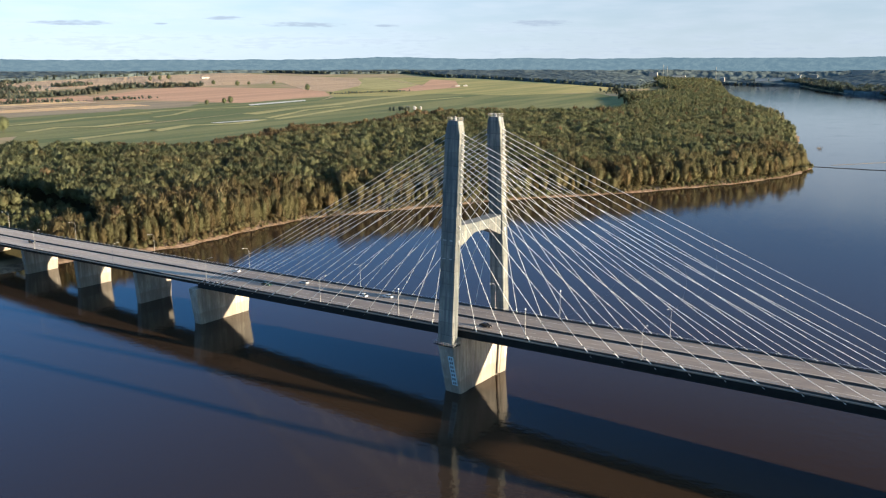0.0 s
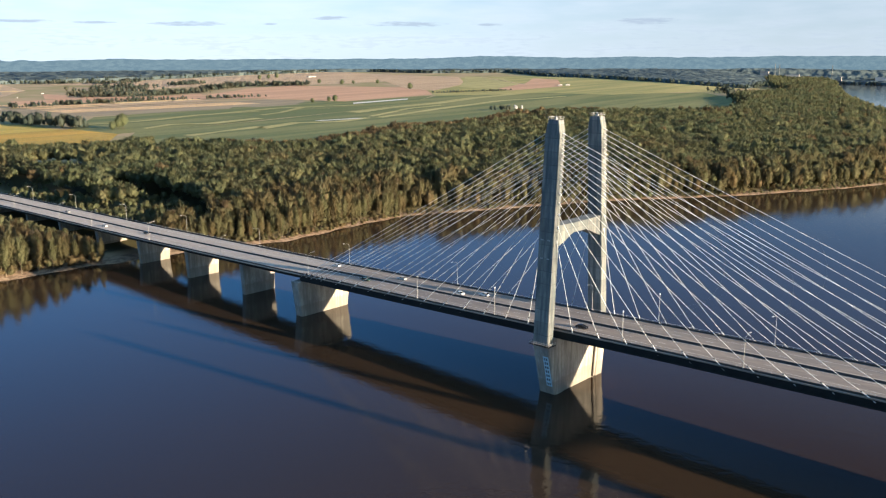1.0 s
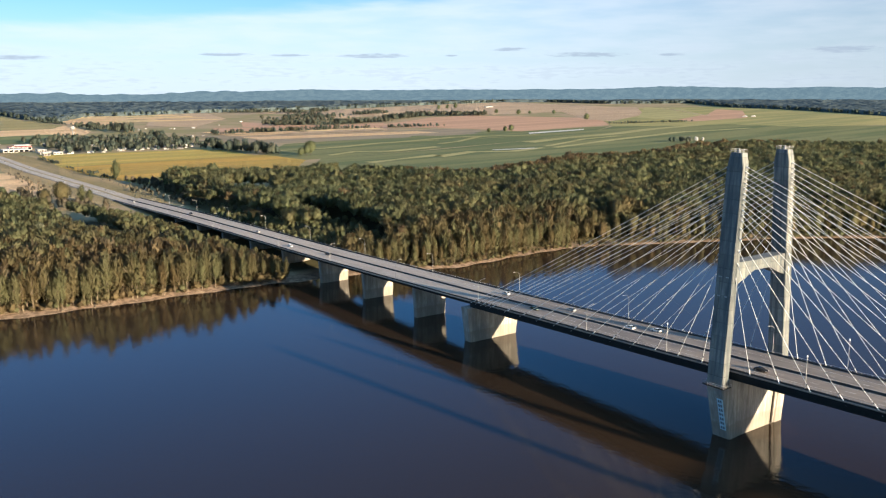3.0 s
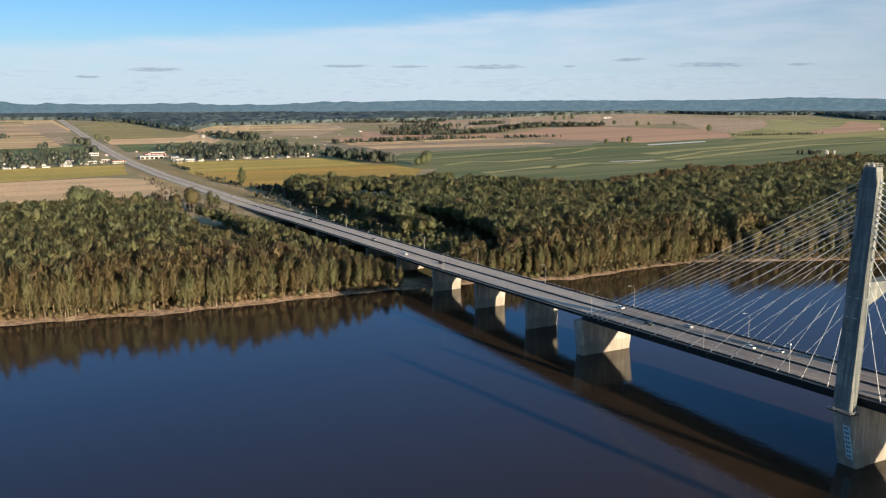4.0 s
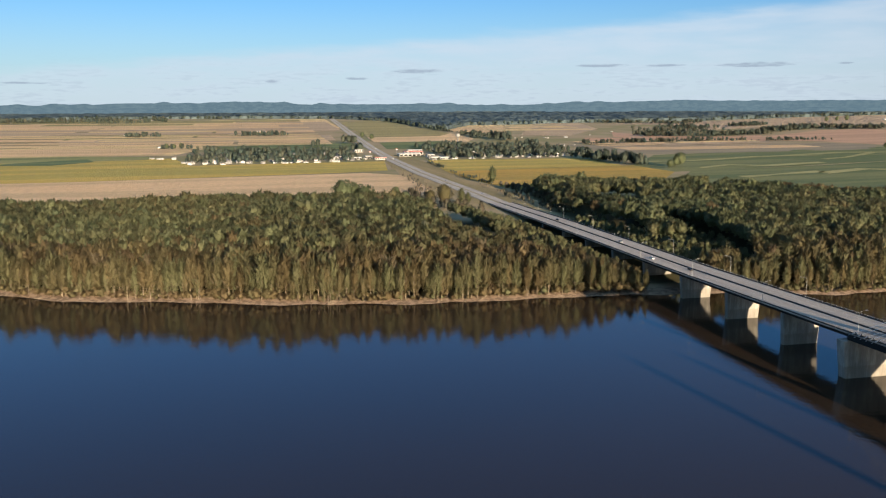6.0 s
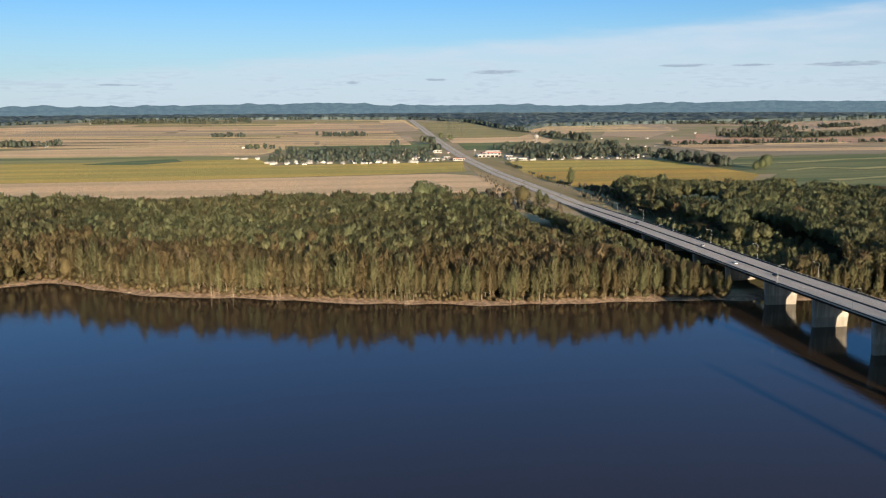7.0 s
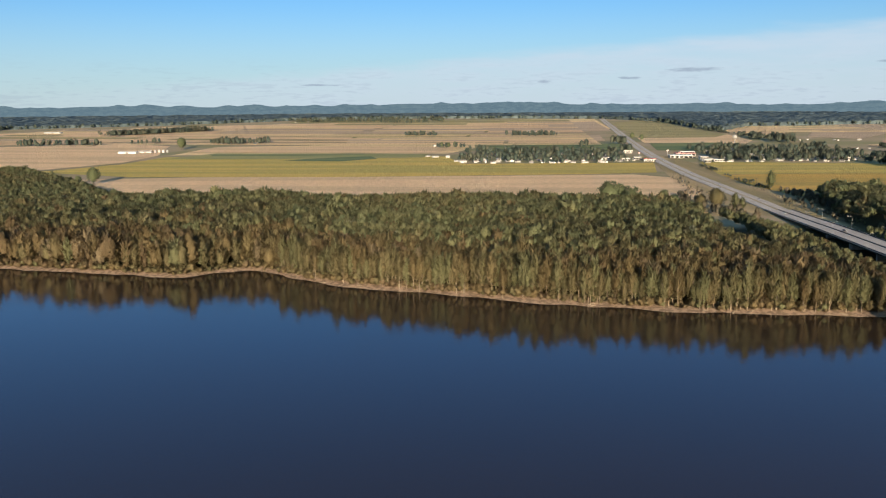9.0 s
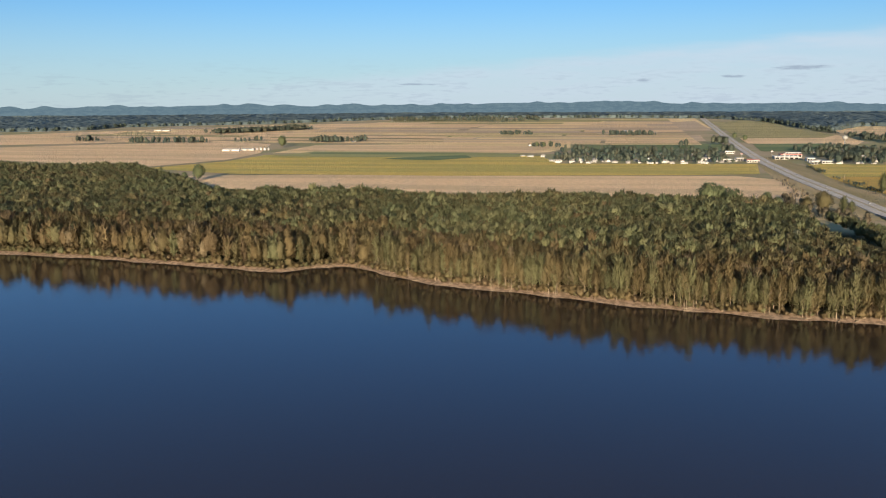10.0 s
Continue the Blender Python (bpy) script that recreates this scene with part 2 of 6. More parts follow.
def run_stains(mat, colour, amount):
    """Dark streaks where rain water has run down the concrete for years."""
    tree = mat.node_tree
    bsdf = tree.nodes["Principled BSDF"]
    src = bsdf.inputs["Base Color"].links[0].from_socket
    geo = tree.nodes.new("ShaderNodeNewGeometry")
    vm = tree.nodes.new("ShaderNodeVectorMath")
    vm.operation = "MULTIPLY"
    tree.links.new(geo.outputs["Position"], vm.inputs[0])
    vm.inputs[1].default_value = (0.9, 0.9, 0.035)
    n = tree.nodes.new("ShaderNodeTexNoise")
    n.inputs["Scale"].default_value, n.inputs["Detail"].default_value = 1.0, 5.0
    tree.links.new(vm.outputs[0], n.inputs["Vector"])
    fac = math_node(tree, "MULTIPLY", smooth(tree, n.outputs[0], 0.42, 0.62), amount)
    tree.links.new(mix_rgb(tree, fac, src, colour), bsdf.inputs["Base Color"])


run_stains(CONCRETE, (0.080, 0.102, 0.110), 0.75)
run_stains(PIER, (0.20, 0.185, 0.16), 0.5)


def leaf_material(name, gain, stops):
    """Foliage: each tree's own tint is stored as the mesh attribute tint, each clump varies a little by its island."""
    m = bpy.data.materials.new(name)
    m.use_nodes = True
    tree = m.node_tree
    bsdf = tree.nodes["Principled BSDF"]
    bsdf.inputs["Roughness"].default_value = 0.6
    bsdf.inputs["Specular IOR Level"].default_value = 0.1
    at = tree.nodes.new("ShaderNodeAttribute")
    at.attribute_name = "tint"
    oi = tree.nodes.new("ShaderNodeObjectInfo")
    geo = tree.nodes.new("ShaderNodeNewGeometry")
    t = math_node(tree, "ADD", at.outputs["Fac"], math_node(tree, "MULTIPLY", math_node(tree, "SUBTRACT", oi.outputs["Random"], 0.5), 0.04), True)
    ramp = tree.nodes.new("ShaderNodeValToRGB")
    tree.links.new(t, ramp.inputs[0])
    cr = ramp.color_ramp
    cr.elements[0].position, cr.elements[0].color = stops[0][0], (*stops[0][1], 1)
    cr.elements[1].position, cr.elements[1].color = stops[-1][0], (*stops[-1][1], 1)
    for p, c in stops[1:-1]:
        cr.elements.new(p).color = (*c, 1)
    hsv = tree.nodes.new("ShaderNodeHueSaturation")
    tree.links.new(ramp.outputs[0], hsv.inputs["Color"])
    # sprays of leaves: finer light and dark, and a rougher facing
    spray = tree.nodes.new("ShaderNodeTexNoise")
    spray.inputs["Scale"].default_value, spray.inputs["Detail"].default_value = 0.75, 3.0
    tree.links.new(geo.outputs["Position"], spray.inputs["Vector"])
    val = math_node(tree, "ADD", math_node(tree, "MULTIPLY", geo.outputs["Random Per Island"], 0.25), gain)
    val = math_node(tree, "MULTIPLY", val, math_node(tree, "ADD", math_node(tree, "MULTIPLY", spray.outputs[0], 0.6), 0.7))
    # every tree is a little lighter or darker than its neighbours
    own = math_node(tree, "FRACT", math_node(tree, "MULTIPLY", at.outputs["Fac"], 137.31))
    val = math_node(tree, "MULTIPLY", val, math_node(tree, "ADD", math_node(tree, "MULTIPLY", own, 0.34), 0.83))
    tree.links.new(val, hsv.inputs["Value"])
    tree.links.new(hsv.outputs[0], bsdf.inputs["Base Color"])
    pf = tree.nodes.new("ShaderNodeAttribute")
    pf.attribute_name = "puff"
    vt = tree.nodes.new("ShaderNodeVectorTransform")
    vt.vector_type, vt.convert_from, vt.convert_to = "NORMAL", "OBJECT", "WORLD"
    tree.links.new(pf.outputs["Vector"], vt.inputs[0])
    off = tree.nodes.new("ShaderNodeVectorMath")
    off.operation = "MULTIPLY_ADD"
    leafy = tree.nodes.new("ShaderNodeTexNoise")
    leafy.inputs["Scale"].default_value, leafy.inputs["Detail"].default_value = 4.5, 2.0
    tree.links.new(geo.outputs["Position"], leafy.inputs["Vector"])
    tree.links.new(leafy.outputs["Color"], off.inputs[0])
    off.inputs[1].default_value, off.inputs[2].default_value = (3.4, 3.4, 3.4), (-1.7, -1.7, -1.55)
    add = tree.nodes.new("ShaderNodeVectorMath")
    flat = tree.nodes.new("ShaderNodeVectorMath")
    flat.operation = "MULTIPLY"
    flat.inputs[1].default_value = (0.8, 0.8, 0.35)
    tree.links.new(vt.outputs[0], flat.inputs[0])
    tree.links.new(flat.outputs[0], add.inputs[0])
    tree.links.new(off.outputs[0], add.inputs[1])
    unit = tree.nodes.new("ShaderNodeVectorMath")
    unit.operation = "NORMALIZE"
    tree.links.new(add.outputs[0], unit.inputs[0])
    tree.links.new(unit.outputs[0], bsdf.inputs["Normal"])
    thin = tree.nodes.new("ShaderNodeBsdfTranslucent")
    tree.links.new(hsv.outputs[0], thin.inputs["Color"])
    tree.links.new(unit.outputs[0], thin.inputs["Normal"])
    mx = tree.nodes.new("ShaderNodeMixShader")
    mx.inputs[0].default_value = 0.5
    tree.links.new(bsdf.outputs[0], mx.inputs[1])
    tree.links.new(thin.outputs[0], mx.inputs[2])
    tree.links.new(mx.outputs[0], tree.nodes["Material Output"].inputs["Surface"])
    return m


LEAF = leaf_material("mixed green and olive leaves", 2.1, ((0.0, (0.082, 0.099, 0.055)), (0.2, (0.098, 0.108, 0.058)), (0.4, (0.108, 0.109, 0.058)), (0.6, (0.102, 0.092, 0.050)), (0.8, (0.110, 0.086, 0.045)), (0.94, (0.110, 0.083, 0.051)), (1.0, (0.17, 0.175, 0.12))))
# far trees: distance haze is put into these greyer leaf colours
LEAF_HAZE = leaf_material("leaves with haze in their colour", 1.75, ((0.0, (0.066, 0.090, 0.078)), (0.2, (0.082, 0.100, 0.080)), (0.4, (0.100, 0.104, 0.078)), (0.6, (0.112, 0.104, 0.076)), (0.8, (0.122, 0.102, 0.074)), (0.94, (0.130, 0.104, 0.076)), (1.0, (0.17, 0.17, 0.13))))


def water_material():
    m = bpy.data.materials.new("calm muddy river water")
    m.use_nodes = True
    tree = m.node_tree
    bsdf = tree.nodes["Principled BSDF"]
    geo = tree.nodes.new("ShaderNodeNewGeometry")
    n1 = tree.nodes.new("ShaderNodeTexNoise")
    n1.inputs["Scale"].default_value, n1.inputs["Detail"].default_value = 0.012, 4.0
    tree.links.new(geo.outputs["Position"], n1.inputs["Vector"])
    sep = tree.nodes.new("ShaderNodeSeparateXYZ")
    tree.links.new(geo.outputs["Position"], sep.inputs[0])
    # browner and lighter towards higher x and y, broken by noise
    tone_pos = math_node(tree, "ADD", math_node(tree, "MULTIPLY", sep.outputs[0], 0.4), sep.outputs[1])
    tone_pos = math_node(tree, "ADD", tone_pos, math_node(tree, "MULTIPLY", n1.outputs[0], 160.0))
    brown_mix = math_node(tree, "ADD", math_node(tree, "MULTIPLY", smooth(tree, tone_pos, -260.0, 40.0), 0.6), math_node(tree, "MULTIPLY", n1.outputs[0], 0.5), True)
    col = mix_rgb(tree, brown_mix, WATER_B, WATER_A)
    tree.links.new(col, bsdf.inputs["Base Color"])
    n2 = tree.nodes.new("ShaderNodeTexNoise")
    n2.inputs["Scale"].default_value, n2.inputs["Detail"].default_value = 0.02, 3.0
    tree.links.new(geo.outputs["Position"], n2.inputs["Vector"])
    rr = math_node(tree, "ADD", math_node(tree, "MULTIPLY", smooth(tree, n2.outputs[0], 0.5, 0.75), 0.06), 0.055)
    tree.links.new(rr, bsdf.inputs["Roughness"])
    bsdf.inputs["IOR"].default_value = 1.33
    n3 = tree.nodes.new("ShaderNodeTexNoise")
    n3.inputs["Scale"].default_value, n3.inputs["Detail"].default_value = 0.35, 4.0
    tree.links.new(geo.outputs["Position"], n3.inputs["Vector"])
    bn = tree.nodes.new("ShaderNodeBump")
    bn.inputs["Strength"].default_value, bn.inputs["Distance"].default_value = 1.0, WAVE
    tree.links.new(n3.outputs[0], bn.inputs["Height"])
    tree.links.new(bn.outputs[0], bsdf.inputs["Normal"])
    return m


WATER_A, WATER_B, WAVE = (0.036, 0.0228, 0.0138), (0.026, 0.0190, 0.0146), 0.06
WATER = water_material()


def crop(name, a, b, width=60.0, angle=0.0, stems=0.0):
    """Farm land: two colours in long bands, with fine rows."""
    c, s = math.cos(radians(angle)), math.sin(radians(angle))
    m = bpy.data.materials.new(name)
    m.use_nodes = True
    tree = m.node_tree
    bsdf = tree.nodes["Principled BSDF"]
    bsdf.inputs["Roughness"].default_value, bsdf.inputs["Specular IOR Level"].default_value = 0.95, 0.1
    geo = tree.nodes.new("ShaderNodeNewGeometry")
    mp = tree.nodes.new("ShaderNodeMapping")
    mp.vector_type = "TEXTURE"
    mp.inputs["Rotation"].default_value = (0, 0, radians(angle))
    mp.inputs["Scale"].default_value = (700.0, width, 100.0)
    tree.links.new(geo.outputs["Position"], mp.inputs["Vector"])
    n1 = tree.nodes.new("ShaderNodeTexNoise")
    n1.inputs["Scale"].default_value, n1.inputs["Detail"].default_value = 1.0, 5.0
    tree.links.new(mp.outputs[0], n1.inputs["Vector"])
    n2 = tree.nodes.new("ShaderNodeTexNoise")
    n2.inputs["Scale"].default_value, n2.inputs["Detail"].default_value = 0.15, 4.0
    tree.links.new(geo.outputs["Position"], n2.inputs["Vector"])
    out = mix_rgb(tree, smooth(tree, n1.outputs[0], 0.40, 0.60), a, b)
    hsv = tree.nodes.new("ShaderNodeHueSaturation")
    tree.links.new(out, hsv.inputs["Color"])
    tree.links.new(math_node(tree, "ADD", math_node(tree, "MULTIPLY", n2.outputs[0], 0.5), 0.75), hsv.inputs["Value"])
    tree.links.new(hsv.outputs[0], bsdf.inputs["Base Color"])
    if stems:
        # standing stalks and stubble turn their sides to a low sun
        n3 = tree.nodes.new("ShaderNodeTexNoise")
        n3.inputs["Scale"].default_value, n3.inputs["Detail"].default_value = 1.3, 2.0
        tree.links.new(geo.outputs["Position"], n3.inputs["Vector"])
        off = tree.nodes.new("ShaderNodeVectorMath")
        off.operation = "MULTIPLY_ADD"
        tree.links.new(n3.outputs["Color"], off.inputs[0])
        off.inputs[1].default_value, off.inputs[2].default_value = (stems, stems, 0.0), (-stems / 2, -stems / 2, 0.8)
        unit = tree.nodes.new("ShaderNodeVectorMath")
        unit.operation = "NORMALIZE"
        tree.links.new(off.outputs[0], unit.inputs[0])
        tree.links.new(unit.outputs[0], bsdf.inputs["Normal"])
    return m


TAN = crop("harvested tan stubble", (0.75, 0.53, 0.32), (0.62, 0.44, 0.265), angle=92, stems=8.0)
PINK = crop("bare reddish soil", (0.52, 0.315, 0.205), (0.44, 0.27, 0.175), angle=96)
PALE = crop("pale ripe corn", (0.78, 0.58, 0.32), (0.63, 0.475, 0.265), angle=91, stems=8.0)
GOLD = crop("yellowing soybeans", (0.58, 0.42, 0.125), (0.43, 0.355, 0.11), angle=91, stems=8.0)
OLIVE = crop("olive ripening crop", (0.36, 0.31, 0.13), (0.26, 0.25, 0.105), angle=95)
ORANGE = crop("orange turning soybeans", (0.54, 0.345, 0.095), (0.41, 0.295, 0.09), angle=91, stems=8.0)
GREEN = crop("green crop in broad bands", (0.125, 0.148, 0.067), (0.20, 0.20, 0.09), width=75.0, angle=98)
DEEP = crop("dark green crop", (0.12, 0.155, 0.07), (0.19, 0.205, 0.09), angle=92)
BROWN = crop("brown ploughed strip", (0.45, 0.34, 0.24), (0.52, 0.39, 0.27), angle=92, stems=8.0)
STRAW = crop("straw-green ripening crop", (0.38, 0.32, 0.16), (0.31, 0.275, 0.135), angle=93, stems=8.0)
DUN = crop("dull grey-brown stubble", (0.30, 0.24, 0.165), (0.25, 0.205, 0.14), angle=97)
STREAK = crop("pale ripe streak of crop", (0.40, 0.35, 0.16), (0.30, 0.275, 0.125), width=20.0, angle=98)
LOT = material("dark worn asphalt", (0.06, 0.058, 0.055), 0.9, second=(0.09, 0.085, 0.08), scale=0.15, fine=0.8)
MEADOW = crop("dry grass verge", (0.43, 0.325, 0.185), (0.29, 0.235, 0.125), angle=2, stems=8.0)
# distance haze is put into the bluish colour of this canopy
WOODS = material("far woodland canopy with painted haze", (0.098, 0.128, 0.132), 0.95, second=(0.060, 0.082, 0.090), scale=0.012, fine=0.06, spec=0.05)


def rough_canopy(mat, scale, amount):
    """Crowns too far to tell apart: the surface faces every way at the size of a tree."""
    tree = mat.node_tree
    geo = tree.nodes.new("ShaderNodeNewGeometry")
    n = tree.nodes.new("ShaderNodeTexNoise")
    n.inputs["Scale"].default_value, n.inputs["Detail"].default_value = scale, 2.0
    tree.links.new(geo.outputs["Position"], n.inputs["Vector"])
    off = tree.nodes.new("ShaderNodeVectorMath")
    off.operation = "MULTIPLY_ADD"
    tree.links.new(n.outputs["Color"], off.inputs[0])
    off.inputs[1].default_value, off.inputs[2].default_value = (amount,) * 3, (-amount / 2,) * 3
    add = tree.nodes.new("ShaderNodeVectorMath")
    tree.links.new(geo.outputs["Normal"], add.inputs[0])
    tree.links.new(off.outputs[0], add.inputs[1])
    unit = tree.nodes.new("ShaderNodeVectorMath")
    unit.operation = "NORMALIZE"
    tree.links.new(add.outputs[0], unit.inputs[0])
    tree.links.new(unit.outputs[0], tree.nodes["Principled BSDF"].inputs["Normal"])


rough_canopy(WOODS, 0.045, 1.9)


def ground_material():
    m = bpy.data.materials.new("valley ground with sandy bank")
    m.use_nodes = True
    tree = m.node_tree
    bsdf = tree.nodes["Principled BSDF"]
    bsdf.inputs["Roughness"].default_value, bsdf.inputs["Specular IOR Level"].default_value = 0.95, 0.1
    geo = tree.nodes.new("ShaderNodeNewGeometry")
    n1 = tree.nodes.new("ShaderNodeTexNoise")
    n1.inputs["Scale"].default_value, n1.inputs["Detail"].default_value = 0.006, 6.0
    tree.links.new(geo.outputs["Position"], n1.inputs["Vector"])
    n2 = tree.nodes.new("ShaderNodeTexNoise")
    n2.inputs["Scale"].default_value, n2.inputs["Detail"].default_value = 0.3, 6.0
    tree.links.new(geo.outputs["Position"], n2.inputs["Vector"])
    farm = mix_rgb(tree, smooth(tree, n1.outputs[0], 0.4, 0.6), (0.36, 0.275, 0.17), (0.26, 0.23, 0.115))
    sand = mix_rgb(tree, smooth(tree, n2.outputs[0], 0.4, 0.6), (0.36, 0.26, 0.185), (0.20, 0.145, 0.10))
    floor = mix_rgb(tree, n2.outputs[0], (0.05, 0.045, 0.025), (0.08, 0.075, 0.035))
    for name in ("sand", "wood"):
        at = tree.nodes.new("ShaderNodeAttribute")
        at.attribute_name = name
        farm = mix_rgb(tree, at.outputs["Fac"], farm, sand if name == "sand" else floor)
    tree.links.new(farm, bsdf.inputs["Base Color"])
    return m


GROUND = ground_material()


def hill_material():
    """The wooded ridge that closes the valley: a plain far backdrop whose blue glow holds the distance haze."""
    m = bpy.data.materials.new("far wooded ridge with haze glow")
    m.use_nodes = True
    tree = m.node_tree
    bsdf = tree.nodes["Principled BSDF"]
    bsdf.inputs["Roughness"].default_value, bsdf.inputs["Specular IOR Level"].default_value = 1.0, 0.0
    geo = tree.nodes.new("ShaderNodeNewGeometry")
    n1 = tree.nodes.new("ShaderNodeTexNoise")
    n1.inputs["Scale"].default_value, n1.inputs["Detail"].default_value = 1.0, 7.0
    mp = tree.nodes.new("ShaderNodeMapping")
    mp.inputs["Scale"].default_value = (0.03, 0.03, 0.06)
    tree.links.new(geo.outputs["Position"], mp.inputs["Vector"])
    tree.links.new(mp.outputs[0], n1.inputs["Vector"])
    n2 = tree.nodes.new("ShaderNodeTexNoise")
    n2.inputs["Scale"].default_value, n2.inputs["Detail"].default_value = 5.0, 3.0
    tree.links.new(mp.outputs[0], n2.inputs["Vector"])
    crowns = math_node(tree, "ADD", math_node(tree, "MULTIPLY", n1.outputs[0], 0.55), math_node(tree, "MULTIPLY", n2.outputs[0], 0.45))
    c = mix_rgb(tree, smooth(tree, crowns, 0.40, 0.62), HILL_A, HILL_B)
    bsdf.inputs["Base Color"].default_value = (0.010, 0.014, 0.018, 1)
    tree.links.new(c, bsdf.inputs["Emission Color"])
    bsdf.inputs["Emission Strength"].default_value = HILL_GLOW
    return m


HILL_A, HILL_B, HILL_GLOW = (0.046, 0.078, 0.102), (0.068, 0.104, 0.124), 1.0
HILL = hill_material()

# ---- building helpers ----


def part(name, bm, mat, parent, label=""):
    me = bpy.data.meshes.new(name)
    bmesh.ops.recalc_face_normals(bm, faces=bm.faces)
    bm.to_mesh(me)
    bm.free()
    me.materials.append(mat)
    ob = new(name, me)
    ob.parent = parent
    if label:
        ob["label"] = label
    return ob


def thing(name, x=0, y=0, z=0, label="", category="", group="", kind="", rz=0):
    ob = new(name)
    ob.matrix_basis = pose(x, y, z, 0, 0, rz)
    return tagged(ob, label, category, group, kind)


def box(bm, x0, x1, y0, y1, z0, z1, bevel=0.0):
    vs = [bm.verts.new((x, y, z)) for z in (z0, z1) for x, y in ((x0, y0), (x1, y0), (x1, y1), (x0, y1))]
    fs = [bm.faces.new([vs[i] for i in f]) for f in ((3, 2, 1, 0), (4, 5, 6, 7), (0, 1, 5, 4), (1, 2, 6, 5), (2, 3, 7, 6), (3, 0, 4, 7))]
    if bevel:
        es = {e for f in fs for e in f.edges}
        bmesh.ops.bevel(bm, geom=list(es), offset=bevel, segments=1, affect="EDGES")
    return bm


def loft(bm, rings):
    """Closed tube through rings of equal length, capped at both ends."""
    vs = [[bm.verts.new(p) for p in ring] for ring in rings]
    n = len(vs[0])
    for a, b in zip(vs, vs[1:]):
        for i in range(n):
            bm.faces.new((a[i], a[(i + 1) % n], b[(i + 1) % n], b[i]))
    bm.faces.new(vs[0][::-1])
    bm.faces.new(vs[-1])
    return bm


def octagon(xc, yc, hx, hy, c, z):
    """Rectangle with cut corners at height z."""
    return [(xc + sx * a, yc + sy * b, z) for sx, sy, a, b in ((-1, -1, hx - c, hy), (1, -1, hx - c, hy), (1, -1, hx, hy - c), (1, 1, hx, hy - c), (1, 1, hx - c, hy), (-1, 1, hx - c, hy), (-1, 1, hx, hy - c), (-1, -1, hx, hy - c))]


def rod(bm, a, b, r0, r1=None, n=6):
    """Round bar from a to b."""
    a, b = Vector(a), Vector(b)
    r1 = r0 if r1 is None else r1
    d = (b - a).normalized()
    u = d.orthogonal().normalized()
    w = d.cross(u)
    ring = lambda c, r: [tuple(c + u * (r * math.cos(2 * math.pi * i / n)) + w * (r * math.sin(2 * math.pi * i / n))) for i in range(n)]
    return loft(bm, [ring(a, r0), ring(b, r1)])


def sweep(profile, xs, zs, yoff=0.0):
    """A bar of constant section (y, z) that follows heights zs along xs."""
    bm = bmesh.new()
    return loft(bm, [[(x, y + yoff, z + dz) for y, dz in profile] for x, z in zip(xs, zs)])


# ---- plan of the river bank and the valley floor ----
BANK_Y = np.array([-1700, -1000, -754, -672, -567, -500, -483, -462, -438, -410, -372, -326, -240, -158, -61, 20, 91, 173, 213, 325, 397, 463, 523, 583, 670, 752, 790, 966, 1208, 1317, 1406, 1500, 1551, 1809, 2207, 2669, 3374, 3876, 4392, 5400., 7000])
BANK_X = np.array([-480, -446, -430, -424, -408, -395, -411, -426, -417, -393, -373, -360, -333, -318, -316, -308, -286, -291, -289, -237, -197, -147, -116, -82, -54, -50, -62, -114, -175, -222, -246, -266, -300, -415, -585, -752, -1000, -1170, -1420, -1960., -2700])
EDGE_Y = np.array([-1700, -1380, -1273, -1031, -969, -900, -839, -757, -673, -600, -431, -314, -208, -126, -80, 30, 50, 67, 109, 165, 245, 285, 308, 368, 455, 595, 700, 925, 1022, 1236, 1362, 1690, 2045, 2345, 2687, 3000, 4400., 7000])
EDGE_X = np.array([-1300, -1210, -1150, -1127, -1050, -985, -925, -815, -745, -728, -712, -710, -714, -687, -632, -620, -770, -845, -855, -792, -801, -745, -684, -633, -668, -714, -704, -777, -788, -610, -575, -684, -874, -897, -935, -1150, -1750., -2900])
FAR_X = np.array([-2050., -1453, -1354, -1180, -1000, -808, -640, -525, -409, -283, -60, 300, 700, 1500, 7000])
FAR_Y = np.array([4350., 4180, 4200, 4230, 4235, 3880, 3417, 3183, 2992, 2770, 2400, 2050, 1850, 1650, 1550])


def bank_x(y):
    return np.interp(y, BANK_Y, BANK_X)


def edge_x(y):
    return np.interp(y, EDGE_Y, EDGE_X)


def sstep(a, lo, hi):
    t = np.clip((a - lo) / (hi - lo), 0, 1)
    return t * t * (3 - 2 * t)


def wave(x, y):
    return np.sin(x * 0.071 + 1.3 * np.sin(y * 0.043)) * np.sin(y * 0.057 + 0.8 * np.sin(x * 0.031))


def ground_z(x, y):
    """Height of the land: river bed, sloping bank, flood plain, and a floor raised with distance from the camera to fit
    its view.
    """
    x, y = np.asarray(x, float), np.asarray(y, float)
    s = bank_x(y) - x + 3.0 * wave(x * 2, y * 2)
    s2 = (y - np.interp(x, FAR_X, FAR_Y)) * 0.7
    s = np.maximum(s, s2)
    z = np.where(s < 0, np.maximum(s * 0.12, -5), np.where(s < 14, s * 0.14, 1.96 + 3.5 * sstep(s, 14, 60)))
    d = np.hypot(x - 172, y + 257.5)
    inland = sstep(bank_x(y) - x, 150, 700)
    z = z + np.where(s > 14, 2.5 * sstep(s, 60, 420), 0)
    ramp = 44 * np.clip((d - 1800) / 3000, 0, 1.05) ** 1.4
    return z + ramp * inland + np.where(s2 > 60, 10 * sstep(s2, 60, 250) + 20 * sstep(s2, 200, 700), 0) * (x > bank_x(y))


